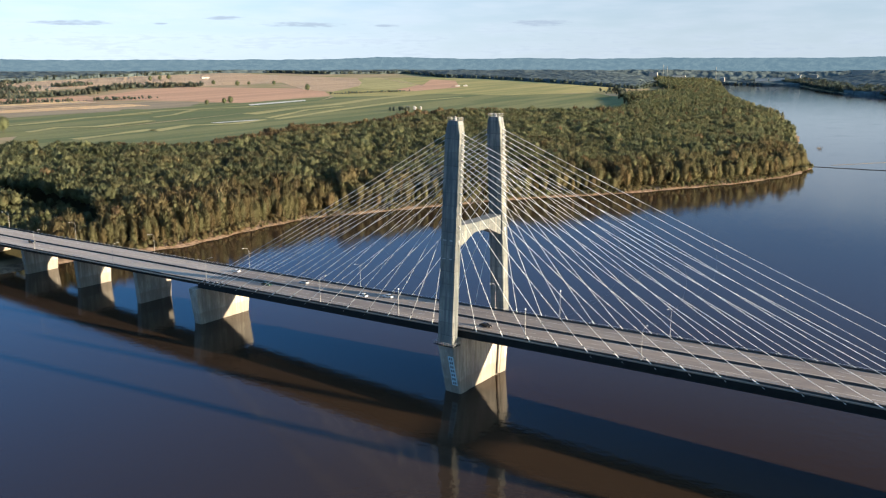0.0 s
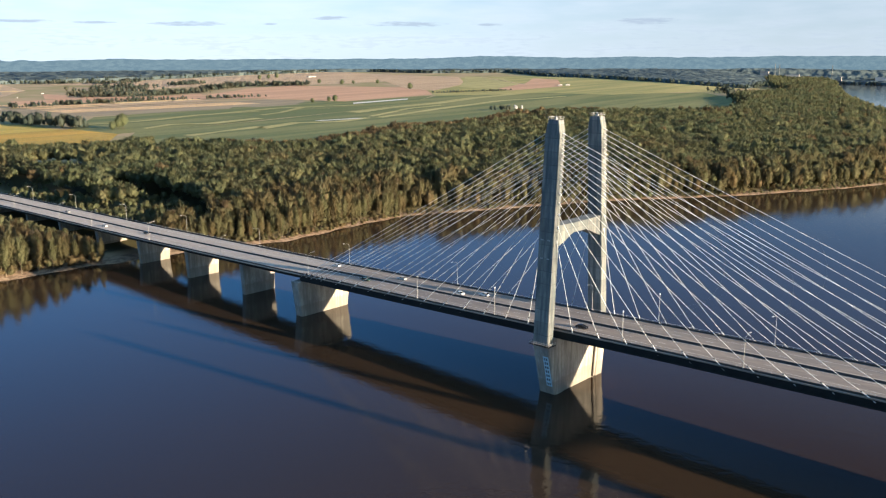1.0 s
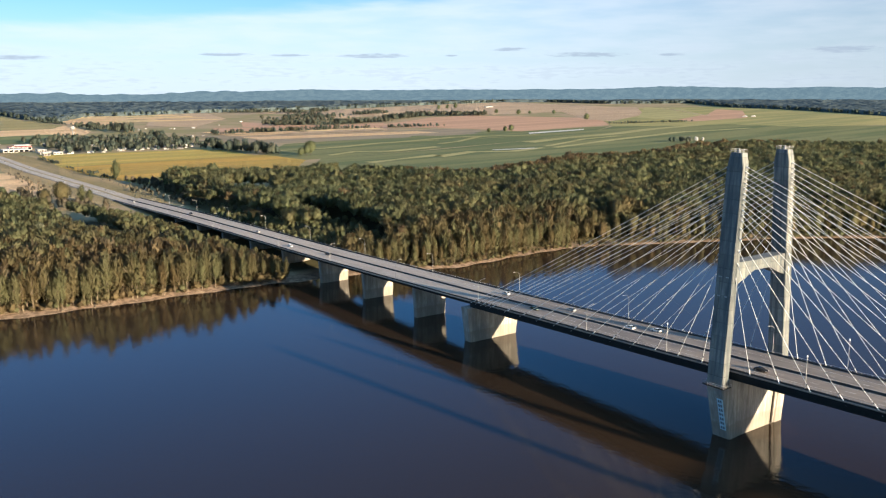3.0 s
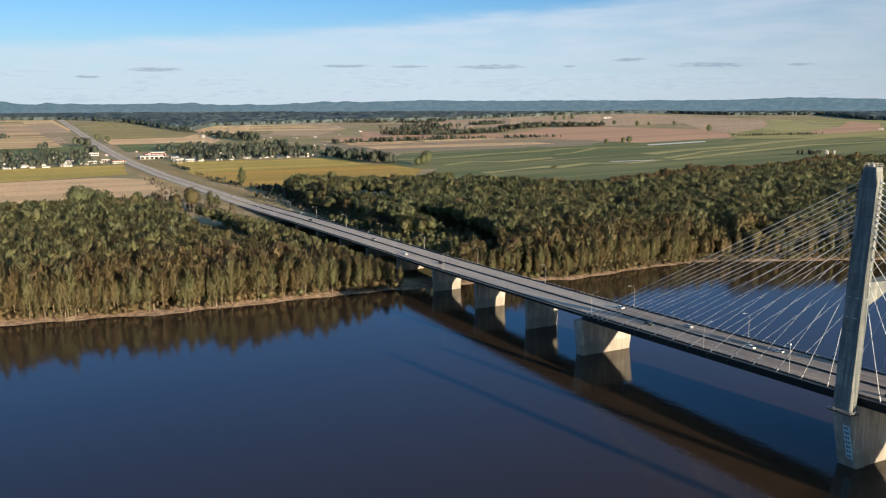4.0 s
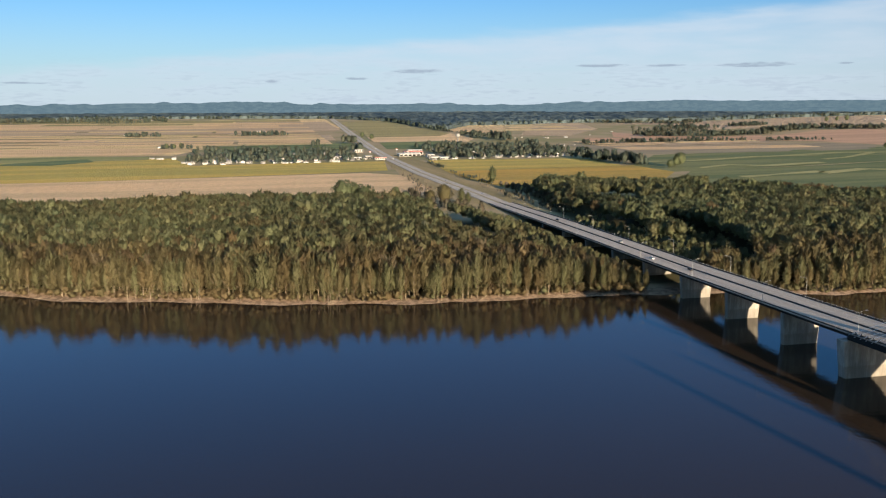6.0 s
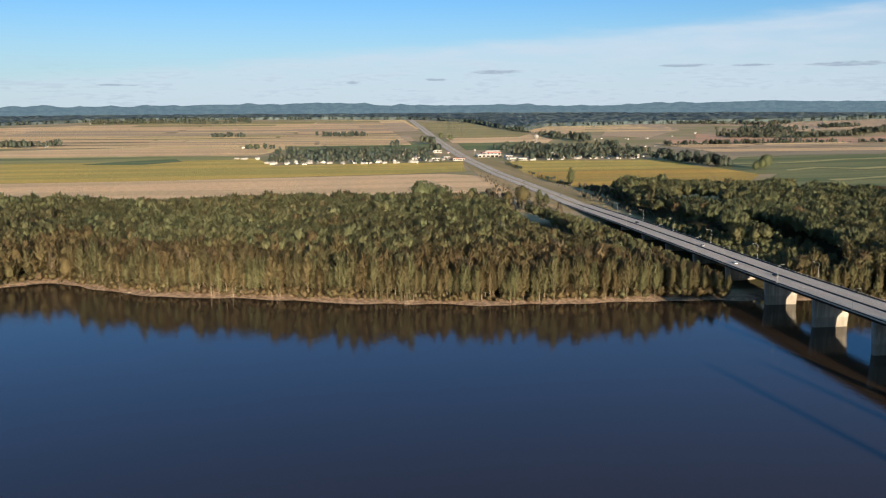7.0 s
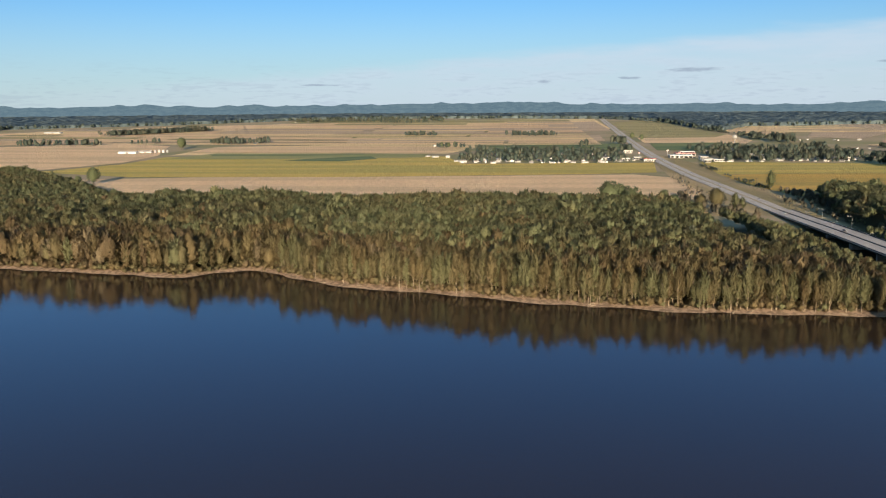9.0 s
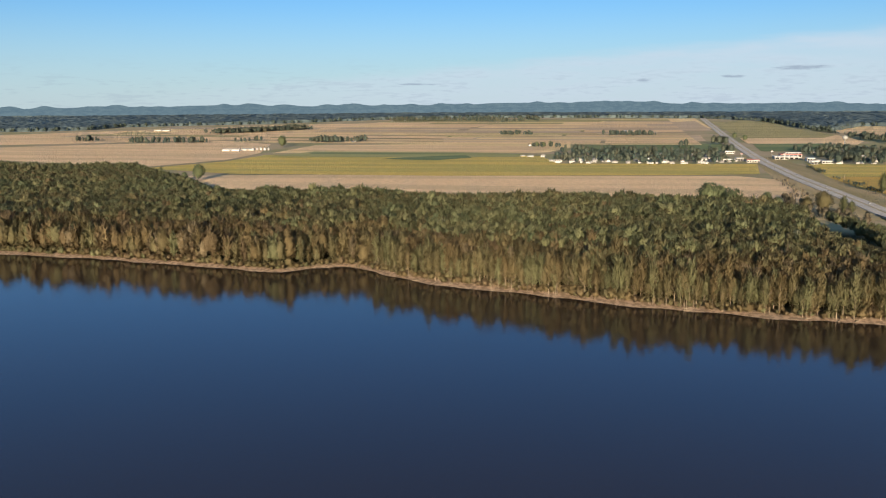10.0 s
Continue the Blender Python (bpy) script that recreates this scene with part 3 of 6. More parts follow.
def axis(stops):
    out = []
    for a, b, step in stops:
        out += list(np.arange(a, b, step))
    return np.array(out + [stops[-1][1]])


def make_ground():
    xs = axis([(-5200, -2200, 120), (-2200, -960, 60), (-960, -470, 20), (-470, -20, 5), (-20, 300, 40), (300, 5200, 350)])
    ys = axis([(-5200, -1700, 250), (-1700, -800, 50), (-800, 860, 8), (860, 1500, 30), (1500, 3000, 75), (3000, 5200, 150)])
    gx, gy = np.meshgrid(xs, ys, indexing="ij")
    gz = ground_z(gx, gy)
    n, m = gx.shape
    co = np.stack([gx, gy, gz], -1).reshape(-1, 3)
    i = np.arange(n * m).reshape(n, m)
    q = np.stack([i[:-1, :-1], i[1:, :-1], i[1:, 1:], i[:-1, 1:]], -1).reshape(-1, 4)
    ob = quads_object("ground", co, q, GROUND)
    s = (bank_x(gy) - gx).ravel()
    sand = 1 - sstep(s, 7, 17)
    sand[(s < -200)] = 0.0
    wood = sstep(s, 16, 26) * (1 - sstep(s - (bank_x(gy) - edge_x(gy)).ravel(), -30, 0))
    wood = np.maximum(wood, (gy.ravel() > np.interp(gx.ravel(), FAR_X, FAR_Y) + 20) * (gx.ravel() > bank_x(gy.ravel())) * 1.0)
    for name, v in (("sand", sand), ("wood", wood)):
        ob.data.attributes.new(name, "FLOAT", "POINT").data.foreach_set("value", v.astype(np.float32))
    ob.data.polygons.foreach_set("use_smooth", np.ones(len(q), bool))
    return tagged(ob, "flat river valley ground with a sandy bank", "ground", kind="structure")


def quads_object(name, co, quads, mat, parent=None, tris=None):
    """One mesh from arrays of points, quads and triangles."""
    me = bpy.data.meshes.new(name)
    nq, nt = len(quads), 0 if tris is None else len(tris)
    me.vertices.add(len(co))
    me.vertices.foreach_set("co", np.asarray(co, np.float32).ravel())
    loops = np.asarray(quads, np.int32).ravel()
    starts = np.arange(nq, dtype=np.int32) * 4
    if nt:
        loops = np.concatenate([loops, np.asarray(tris, np.int32).ravel()])
        starts = np.concatenate([starts, nq * 4 + np.arange(nt, dtype=np.int32) * 3])
    me.loops.add(len(loops))
    me.loops.foreach_set("vertex_index", loops)
    me.polygons.add(nq + nt)
    me.polygons.foreach_set("loop_start", starts)
    me.update(calc_edges=True)
    me.materials.append(mat)
    ob = new(name, me)
    if parent is not None:
        ob.parent = parent
    return ob


make_ground()

river = quads_object("water", [(-6000, -6000, 0), (6000, -6000, 0), (6000, 6000, 0), (-6000, 6000, 0)], [(0, 1, 2, 3)], WATER)
tagged(river, "calm brown river reflecting the blue sky", "river", kind="structure")


def make_ridge():
    """Wooded ridges all round at the end of the valley, in three steps one behind the other, set round the camera and
    high enough to fit its view.
    """
    for k, (dist, top, lift) in enumerate(((4780, 64, 5), (4850, 91, 6), (4920, 117, 6))):
        n = 1400
        rows = []
        for j in range(4):
            a = np.linspace(0, 2 * np.pi, n, endpoint=False)
            r = dist + (j - 3) * 26 * (1 if j < 3 else 0) - (40 if j == 0 else 0)
            h = top + 10 * np.cos(a) * (k == 2) + np.array([lift * 1.9 * noise.noise(Vector((math.cos(v) * 9 + k * 9, math.sin(v) * 9, 0.5))) + lift * 0.5 * noise.noise(Vector((math.cos(v) * 40 + k, math.sin(v) * 40, 4.5))) + lift * 0.45 * noise.noise(Vector((math.cos(v) * 85, math.sin(v) * 85 + k, 1.5))) + 2.4 * noise.noise(Vector((math.cos(v) * 190, math.sin(v) * 190 + k, 2.5))) for v in a])
            if k == 2:
                knob = np.array([max(0.0, noise.noise(Vector((math.cos(v) * 55 + 3, math.sin(v) * 55, 8.5)))) for v in a])
                west = sstep(np.degrees(a), 52, 75)
                swell = np.array([noise.noise(Vector((math.cos(v) * 9 + 18, math.sin(v) * 9, 0.5))) for v in a])
                h = h + (20 * knob + 9 * swell) * west - 3 * west
            if k == 1:
                az = np.degrees(np.where(a > np.pi, a - 2 * np.pi, a))
                h = np.where(az < 60, h * sstep(az, 22, 48) - 6 * (1 - sstep(az, 22, 48)), h)
            f = (0.0, 0.55, 0.9, 1.0)[j]
            rows.append(np.stack([172 - np.sin(a) * r, -257 + np.cos(a) * r, -8 + (h + 8) * f], -1))
        co = np.concatenate(rows)
        q = [(j * n + i, j * n + (i + 1) % n, (j + 1) * n + (i + 1) % n, (j + 1) * n + i) for j in range(3) for i in range(n)]
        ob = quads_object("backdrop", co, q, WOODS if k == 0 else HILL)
        tagged(ob, "long low ridge of far blue-green woods", "hills", kind="structure")


make_ridge()


def field(mat, label, pts, lift):
    """A field: a patch of crop that follows the ground."""
    bm = bmesh.new()
    bm.faces.new([bm.verts.new((x, y, 0)) for x, y in pts])
    for ax in (0, 1):
        lo, hi = min(p[ax] for p in pts), max(p[ax] for p in pts)
        v = (math.floor(lo / 80) + 1) * 80
        while v < hi:
            no, co = [0, 0, 0], [0, 0, 0]
            no[ax], co[ax] = 1, v
            bmesh.ops.bisect_plane(bm, geom=bm.verts[:] + bm.edges[:] + bm.faces[:], plane_co=co, plane_no=no)
            v += 80
    for v in bm.verts:
        v.co.z = float(ground_z(v.co.x, v.co.y)) + lift
    me = bpy.data.meshes.new("field")
    bmesh.ops.recalc_face_normals(bm, faces=bm.faces)
    if sum(f.normal.z for f in bm.faces) < 0:
        bmesh.ops.reverse_faces(bm, faces=bm.faces)
    bm.to_mesh(me)
    bm.free()
    me.materials.append(mat)
    return tagged(new("field", me), label, "field", kind="structure")


field(TAN, "pinkish tan harvested field beside the woods", [(-1000, -1060), (-1075, -933), (-1118, -770), (-1128, -526), (-1186, -93), (-1134, -43), (-921, -40), (-640, -130), (-640, -456), (-680, -811)], 0.3)
field(GOLD, "yellow soybean field in front of the village", [(-1212, -1085), (-1396, -1025), (-1606, -1028), (-1707, -651), (-1636, -424), (-1420, -377), (-1449, -23), (-1223, -51), (-1186, -175), (-1128, -530), (-1120, -883)], 0.4)
field(PALE, "pale ripe corn field", [(-1662, -1039), (-1974, -1045), (-2085, -730), (-2192, -399), (-1944, -384), (-1730, -432), (-1746, -659)], 0.3)
field(TAN, "tan field at the edge of the woods", [(-1755, -1815), (-2147, -1383), (-2007, -1185), (-1660, -1065), (-1443, -1043), (-1249, -1105), (-1363, -1502)], 0.3)
field(TAN, "wide tan stubble field", [(-2319, -2267), (-3248, -1659), (-3657, -1058), (-3794, -780), (-2719, -862), (-2208, -1376), (-1841, -1884)], 0.3)
field(OLIVE, "dull green strip of crop", [(-2606, -839), (-2695, -635), (-2819, -456), (-2559, -421), (-2434, -803)], 0.4)
field(BROWN, "brown strip of ploughed soil", [(-2400, -796), (-2491, -417), (-2569, -30), (-2264, -40), (-2220, -401), (-2138, -741)], 0.4)
field(DEEP, "dark green strip of crop behind the village", [(-2040, -361), (-2135, -10), (-1971, -1), (-1802, -56), (-1777, -361)], 0.4)
field(PALE, "pale ripe corn field", [(-3859, -788), (-4022, 62), (-3030, 46), (-2861, -459), (-2804, -808)], 0.3)
field(BROWN, "brown strip of ploughed soil", [(-3326, -468), (-3701, 38), (-2862, 34), (-2633, -337)], 0.6)
field(STRAW, "straw-green field beside the highway", [(-3563, 95), (-3710, 240), (-3633, 331), (-2996, 317), (-2587, 360), (-2443, 293), (-2413, 66), (-2947, 78)], 0.4)
field(TAN, "tan stubble field beside the highway", [(-2393, 63), (-2422, 289), (-2587, 360), (-2256, 355), (-2099, 300), (-2142, 50)], 0.5)
field(ORANGE, "orange-yellow soybean field beside the highway", [(-1179, 38), (-1203, 138), (-1230, 367), (-1235, 382), (-1085, 388), (-950, 300), (-870, 160), (-860, 80), (-900, 58), (-1032, 40)], 0.4)
field(GOLD, "yellow soybean strip before the eastern village", [(-1470, 62), (-1455, 212), (-1440, 350), (-1395, 372), (-1232, 366), (-1208, 138), (-1185, 38)], 0.42)
field(DUN, "grey-brown stubble field", [(-1885, 500), (-1805, 833), (-1765, 1150), (-1663, 1215), (-1524, 1100), (-1512, 768), (-1522, 551), (-1600, 480)], 0.3)
field(GREEN, "green crop field with pale bands", [(-1085, 362), (-1240, 385), (-1494, 550), (-1565, 926), (-1600, 1230), (-1560, 1605), (-1428, 1408), (-1276, 1083), (-1149, 644), (-1091, 416)], 0.3)
field(GREEN, "green crop field beside the woods", [(-960, 333), (-1093, 420), (-1150, 700), (-1276, 1090), (-1426, 1405), (-1543, 1599), (-1434, 1787), (-1395, 1931), (-1174, 1962), (-1054, 2300), (-790, 1990), (-741, 1858), (-520, 1400), (-640, 1000), (-620, 662), (-600, 400)], 0.5)
field(PINK, "bare reddish field", [(-2056, 901), (-2100, 1190), (-2380, 1576), (-2395, 1755), (-1933, 1956), (-1600, 1647), (-1538, 1246), (-1686, 1228), (-1821, 1183), (-1927, 1086)], 0.35)
field(TAN, "tan field at the edge of the far woods", [(-2963, 391), (-3168, 580), (-3161, 713), (-2533, 529), (-2566, 404)], 0.3)
field(BROWN, "wide pale field at the valley's end", [(-3145, 1136), (-3215, 1609), (-3420, 2300), (-3460, 2900), (-3000, 2795), (-2441, 2708), (-2395, 1755), (-2638, 1502), (-2483, 1176), (-2842, 1320)], 0.3)
field(OLIVE, "yellow-green field beside the river woods", [(-2441, 2708), (-2276, 3161), (-1612, 3037), (-1143, 2760), (-1054, 2436), (-1174, 1962), (-1395, 1931), (-1434, 1787), (-1543, 1599), (-1933, 1956)], 0.4)
field(PINK, "narrow reddish field behind a hedge", [(-2208, 675), (-2115, 852), (-2163, 1219), (-1977, 1102), (-1987, 778), (-1985, 588)], 0.5)
field(BROWN, "dark diagonal field track", [(-2430, 2858), (-2425, 2866), (-1763, 2338), (-1763, 2326)], 0.9)
field(PAINT, "white strip lying in a field", [(-1477, 1218), (-1506, 1445), (-1475, 1415), (-1440, 1190)], 0.8)
field(PAINT, "white strip lying in a green field", [(-1075, 765), (-1066, 866), (-1052, 864), (-1060, 766)], 1.0)


field(PINK, "bare reddish patch beside a field track", [(-1675, 2049), (-1565, 1980), (-1596, 2315), (-1946, 2790), (-2114, 2845), (-1842, 2426), (-1808, 2334)], 0.7)
field(BROWN, "tan stubble beside a bare field", [(-1913, 1856), (-1758, 1825), (-2009, 2273), (-2479, 2770), (-2903, 2797), (-2707, 2458)], 0.6)
field(STREAK, "yellow ripe corner of a field", [(-1862, 2067), (-1655, 2024), (-1817, 2372), (-2256, 2804), (-2488, 2828), (-2178, 2455)], 0.6)


field(BROWN, "salmon tan field before the far woods", [(-3240, 850), (-3240, 1052), (-2732, 930), (-2286, 651), (-2415, 546)], 0.5)
field(PINK, "narrow reddish field between belts of trees", [(-2487, 878), (-2229, 921), (-2032, 1149), (-1890, 1058), (-2037, 826), (-2218, 768)], 0.6)


def band(line, width, label):
    """A narrow uneven streak of riper crop along a line of points."""
    side = [(x - width * (0.5 + 0.25 * math.sin(y * 0.021)), y) for x, y in line]
    far = [(x + width * (0.5 + 0.25 * math.sin(y * 0.033 + 1)), y) for x, y in reversed(line)]
    field(STREAK, label, side + far, 0.8)


for pts, w in (([(-1309, 524), (-1334, 599), (-1387, 719), (-1391, 873)], 20), ([(-1149, 467), (-1199, 544), (-1168, 604), (-1213, 743)], 24), ([(-973, 438), (-997, 506), (-1033, 613)], 26), ([(-1311, 445), (-1304, 481), (-1309, 524)], 14), ([(-1294, 803), (-1320, 875), (-1426, 1016), (-1346, 1031)], 22), ([(-1008, 595), (-1054, 708), (-1028, 777), (-1057, 883)], 26), ([(-1208, 977), (-1276, 1151), (-1305, 1337), (-1379, 1572), (-1420, 1849)], 30), ([(-1084, 914), (-1215, 1149), (-1239, 1297)], 16), ([(-1383, 736), (-1453, 961), (-1400, 1180)], 18), ([(-1048, 905), (-1152, 1175), (-1241, 1513), (-1230, 1800)], 22)):
    band(pts, w, "pale ripe streak through a green crop")
field(MEADOW, "dry grass clearing in the woods", [(-710, 427), (-696, 506), (-688, 569), (-665, 546), (-664, 477), (-679, 402)], 0.3)
field(MEADOW, "dry grass verge beside the highway", [(-690, -75), (-690, 45), (-910, 58), (-1260, 58), (-1640, 35), (-1640, -30), (-1440, -24), (-1130, -44), (-920, -80), (-780, -90)], 0.25)

field(OLIVE, "greener band of soybeans", [(-1560, -1000), (-1560, -700), (-1600, -470), (-1705, -470), (-1735, -620), (-1730, -960)], 0.6)
field(DEEP, "dark green band in the soybeans", [(-1640, -940), (-1647, -766), (-1690, -611), (-1715, -617), (-1700, -734), (-1690, -950)], 0.8)
field(DEEP, "dark green band in the soybeans", [(-1500, -740), (-1490, -690), (-1478, -619), (-1560, -560), (-1651, -589), (-1560, -700)], 0.8)
field(TAN, "salmon tan stubble band", [(-1760, -1040), (-1770, -640), (-1755, -470), (-1960, -420), (-2010, -700), (-1960, -1045)], 0.9)
field(DEEP, "dark green crop beside the highway", [(-2118, 60), (-2150, 230), (-2000, 260), (-1842, 160), (-1838, 40)], 0.6)


def strips(x_near, x_far, y_from, y_to, seed):
    """Long narrow crop strips lying across the valley, each with its own colour."""
    r = random.Random(seed)
    kinds = [(PALE, "pale ripe corn strip"), (TAN, "tan stubble strip"), (BROWN, "brown ploughed strip"), (STRAW, "straw-green crop strip"), (TAN, "tan stubble strip"), (PALE, "pale ripe corn strip"), (TAN, "tan stubble strip")]
    x, k = x_near, 0
    while x > x_far:
        deep = r.uniform(45, 120) * (1 + (x_near - x) / 1500)
        cuts = [y_from] + sorted(r.uniform(y_from, y_to) for _ in range(r.choice((0, 1, 1, 2)))) + [y_to]
        for a, b in zip(cuts, cuts[1:]):
            if b - a > 90:
                mat, label = kinds[r.randrange(len(kinds))]
                g = deep * r.uniform(0.55, 0.97)
                s0, s1 = r.uniform(-18, 18), r.uniform(-18, 18)
                field(mat, label, [(x + s0, a + 6), (x + s1, b - 6), (x + s1 - g, b - 6), (x + s0 - g, a + 6)], 0.75 + 0.04 * (k % 5))
                k += 1
        x -= deep


strips(-2060, -3850, -1330, -60, 4)
strips(-2100, -3000, -2000, -1380, 9)
strips(-2680, -3100, 480, 900, 12)
strips(-1640, -1980, 560, 1050, 15)


# outline of the woodland below the ridge
WOODLAND = [(-900, -3500), (-2000, -2700), (-2479, -2394), (-2567, -2274), (-2679, -2188), (-2919, -2189), (-3102, -2010), (-3317, -1760), (-3619, -1559), (-3857, -1371), (-4130, -1000), (-4120, -300), (-4010, 89), (-3676, 313), (-3000, 345), (-2751, 370), (-2913, 400), (-3182, 580), (-3182, 760), (-3230, 929), (-3267, 1291), (-3256, 1644), (-3384, 2095), (-3458, 2412), (-3465, 2970), (-2914, 3034), (-2657, 3365), (-2197, 3051), (-1980, 3035), (-1707, 2920), (-1421, 2780), (-1266, 2756), (-1110, 2760), (-1470, 4120), (-1354, 4150), (-1190, 4020), (-985, 3920), (-805, 3915), (-600, 3370), (-415, 2965), (-260, 2750), (-20, 2440), (330, 2100)]


def far_woods_canopy():
    """The broad wooded plain before the ridge: a closed, lumpy canopy seen from far above."""
    plan = WOODLAND
    az = np.array([math.atan2(-(x - 172), y + 257) for x, y in plan])
    rad = np.array([math.hypot(x - 172, y + 257) for x, y in plan])
    o = np.argsort(az)
    a = np.arange(az.min(), az.max(), radians(0.22))
    r0 = np.interp(a, az[o], rad[o])
    n = 56
    f = np.linspace(0, 1, n) ** 1.35
    r = r0[:, None] + (4800 - np.minimum(r0, 4770))[:, None] * f[None]
    rr = np.random.default_rng(3)
    r[:, 1:-1] += rr.uniform(-5, 5, r[:, 1:-1].shape)
    aa = a[:, None] + rr.uniform(-0.0016, 0.0016, r.shape)
    x, y = 172 - np.sin(aa) * r, -257 + np.cos(aa) * r
    z = ground_z(x, y) + 12 + 2 * wave(x * 0.3, y * 0.3) + rr.uniform(-2.0, 2.5, r.shape)
    z[:, 0] = ground_z(x[:, 0], y[:, 0]) - 1.0
    i = np.arange(r.size).reshape(r.shape)
    q = np.stack([i[:-1, :-1], i[1:, :-1], i[1:, 1:], i[:-1, 1:]], -1).reshape(-1, 4)
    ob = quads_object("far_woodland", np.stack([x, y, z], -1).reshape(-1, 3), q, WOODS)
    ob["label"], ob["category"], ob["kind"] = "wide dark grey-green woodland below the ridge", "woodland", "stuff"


far_woods_canopy()

# ---- trees ----
ball = bmesh.new()
bmesh.ops.create_icosphere(ball, subdivisions=1, radius=1.0)
ball.verts.index_update()
ICO = np.array([v.co[:] for v in ball.verts])
ICO_F = np.array([[v.index for v in f.verts] for f in ball.faces])
ball.free()
OCTA = np.array([(1, 0, 0), (0, 1, 0), (-1, 0, 0), (0, -1, 0), (0, 0, 1), (0, 0, -1.0)])
OCTA_F = np.array([(0, 1, 4), (1, 2, 4), (2, 3, 4), (3, 0, 4), (1, 0, 5), (2, 1, 5), (3, 2, 5), (0, 3, 5)])


def crown_arrays(rng, h, r, base, lobes, clumps, tall, body=ICO):
    """A crown of loose upright leaf sprays, long thin triangles standing on a lumpy rounded outline round an inner body. Returns points, triangles
    and, for every point, the direction in which the foliage faces there."""
    hh = (h - base) / 2
    mid = base + hh
    humps = rng.normal(size=(lobes, 3)) + np.array([0, 0, 0.35])
    humps /= np.linalg.norm(humps, axis=1, keepdims=True)
    lift = rng.uniform(0.12, 0.42, lobes)
    sharp = 14.0 if tall else 12.0

    def outline(d):
        """How far the crown reaches in the directions d, as a share of its half size, and how much of that is a hump."""
        near = np.exp((d @ humps.T - 1.0) * sharp) * lift
        f = 0.76 + near.max(1)
        up = d[:, 2]
        taper = np.where(up > 0, 1 - (0.30 if tall else 0.10) * up, 1 + 0.18 * up)
        size = np.stack([r * taper, r * taper, np.where(up > 0, hh, hh * (1.0 if tall else 0.9))], -1)
        return d * f[:, None] * size, near.argmax(1)

    p, k = outline(body)
    core = p * (0.38 if tall else 0.90) + np.array([0, 0, mid])
    soft = body + humps[k] * 0.3
    pts, faces, puff = [core], [ICO_F if body is ICO else OCTA_F], [soft / np.linalg.norm(soft, axis=1, keepdims=True)]
    n = lobes * clumps
    d = rng.normal(size=(n, 3)) * np.array([1, 1, 1.0 if tall else 0.9])
    d[:, 2] += 0.1 if tall else 0.35
    d /= np.linalg.norm(d, axis=1, keepdims=True)
    p, k = outline(d)
    q = p * rng.uniform(0.40 if tall else 0.88, 1.10, (n, 1)) + np.array([0, 0, mid])
    q[:, 2] = np.minimum(q[:, 2], h)
    axis_ = d * np.array([0.55, 0.55, 0.3]) + np.array([0, 0, 1.0 if tall else 0.7]) + rng.normal(size=(n, 3)) * 0.35
    axis_ /= np.linalg.norm(axis_, axis=1, keepdims=True)
    across = np.cross(axis_, d + rng.normal(size=(n, 3)) * 0.4)
    across /= np.linalg.norm(across, axis=1, keepdims=True) + 1e-6
    area = 4 * math.pi * (r * r + 2 * r * hh) / 3
    s = (area / n) ** 0.5 * rng.uniform(0.6, 1.15, (n, 1))
    long_, thin = (2.0, 0.40) if tall else (0.95, 0.50)
    tri = np.stack([q - axis_ * s * long_ * 0.55 - across * s * thin, q - axis_ * s * long_ * 0.45 + across * s * thin, q + axis_ * s * long_ + across * s * rng.uniform(-0.25, 0.25, (n, 1))], 1)
    tri[:, :, 2] = np.maximum(tri[:, :, 2], base * 0.8)
    v = d * (0.55 if tall else 1.0) + humps[k] * 0.45 + rng.normal(size=(n, 3)) * (0.5 if tall else 0.22)
    v /= np.linalg.norm(v, axis=1, keepdims=True)
    pts.append(tri.reshape(-1, 3))
    faces.append(len(body) + np.arange(3 * n).reshape(-1, 3))
    puff.append(np.repeat(v, 3, 0))
    return np.concatenate(pts), np.concatenate(faces), np.concatenate(puff)


def trunk_bm(rng, h, r, tall):
    bm = bmesh.new()
    lean = rng.uniform(-0.05, 0.05) * h
    top = (lean, rng.uniform(-0.04, 0.04) * h, h * 0.75)
    rod(bm, (0, 0, -0.6), top, r * 0.075, r * 0.02, 5)
    for k in range(3):
        a = rng.uniform(0, 6.28)
        f = rng.uniform(0.3, 0.6)
        p = Vector(top) * (f + 0.05)
        p.z = h * 0.75 * f
        rod(bm, p, p + Vector((math.cos(a) * r * 0.6, math.sin(a) * r * 0.6, h * 0.22)), r * 0.035, r * 0.012, 4)
    return bm


rng = np.random.default_rng(7)


def unit_crowns(lobes, clumps, tall, count, ratio, base, body=ICO):
    """Crowns of height 1; ratio: crown radius for that height; base: where the leaves begin."""
    out = []
    for k in range(count):
        h = 1.0 / ratio
        p, f, v = crown_arrays(rng, h, 1.0, base * h, lobes, clumps, tall, body)
        out.append((p * ratio, f, v))
    return out


TALL_FIRST = unit_crowns(12, 44, True, 8, 0.17, 0.10)
TALL_NEAR = unit_crowns(9, 19, True, 8, 0.19, 0.08) + unit_crowns(12, 14, False, 6, 0.23, 0.10)
ROUND_NEAR = unit_crowns(8, 9, False, 12, 0.22, 0.50, OCTA)
WIDE_NEAR = unit_crowns(24, 24, False, 6, 0.40, 0.03)
LONE_NEAR = unit_crowns(18, 22, True, 3, 0.27, 0.01)
ROUND_MID = unit_crowns(6, 8, False, 12, 0.23, 0.52, OCTA)
VILLAGE_CROWNS = unit_crowns(9, 10, False, 8, 0.30, 0.02)
ROUND_FAR = unit_crowns(6, 6, False, 8, 0.26, 0.05, OCTA)


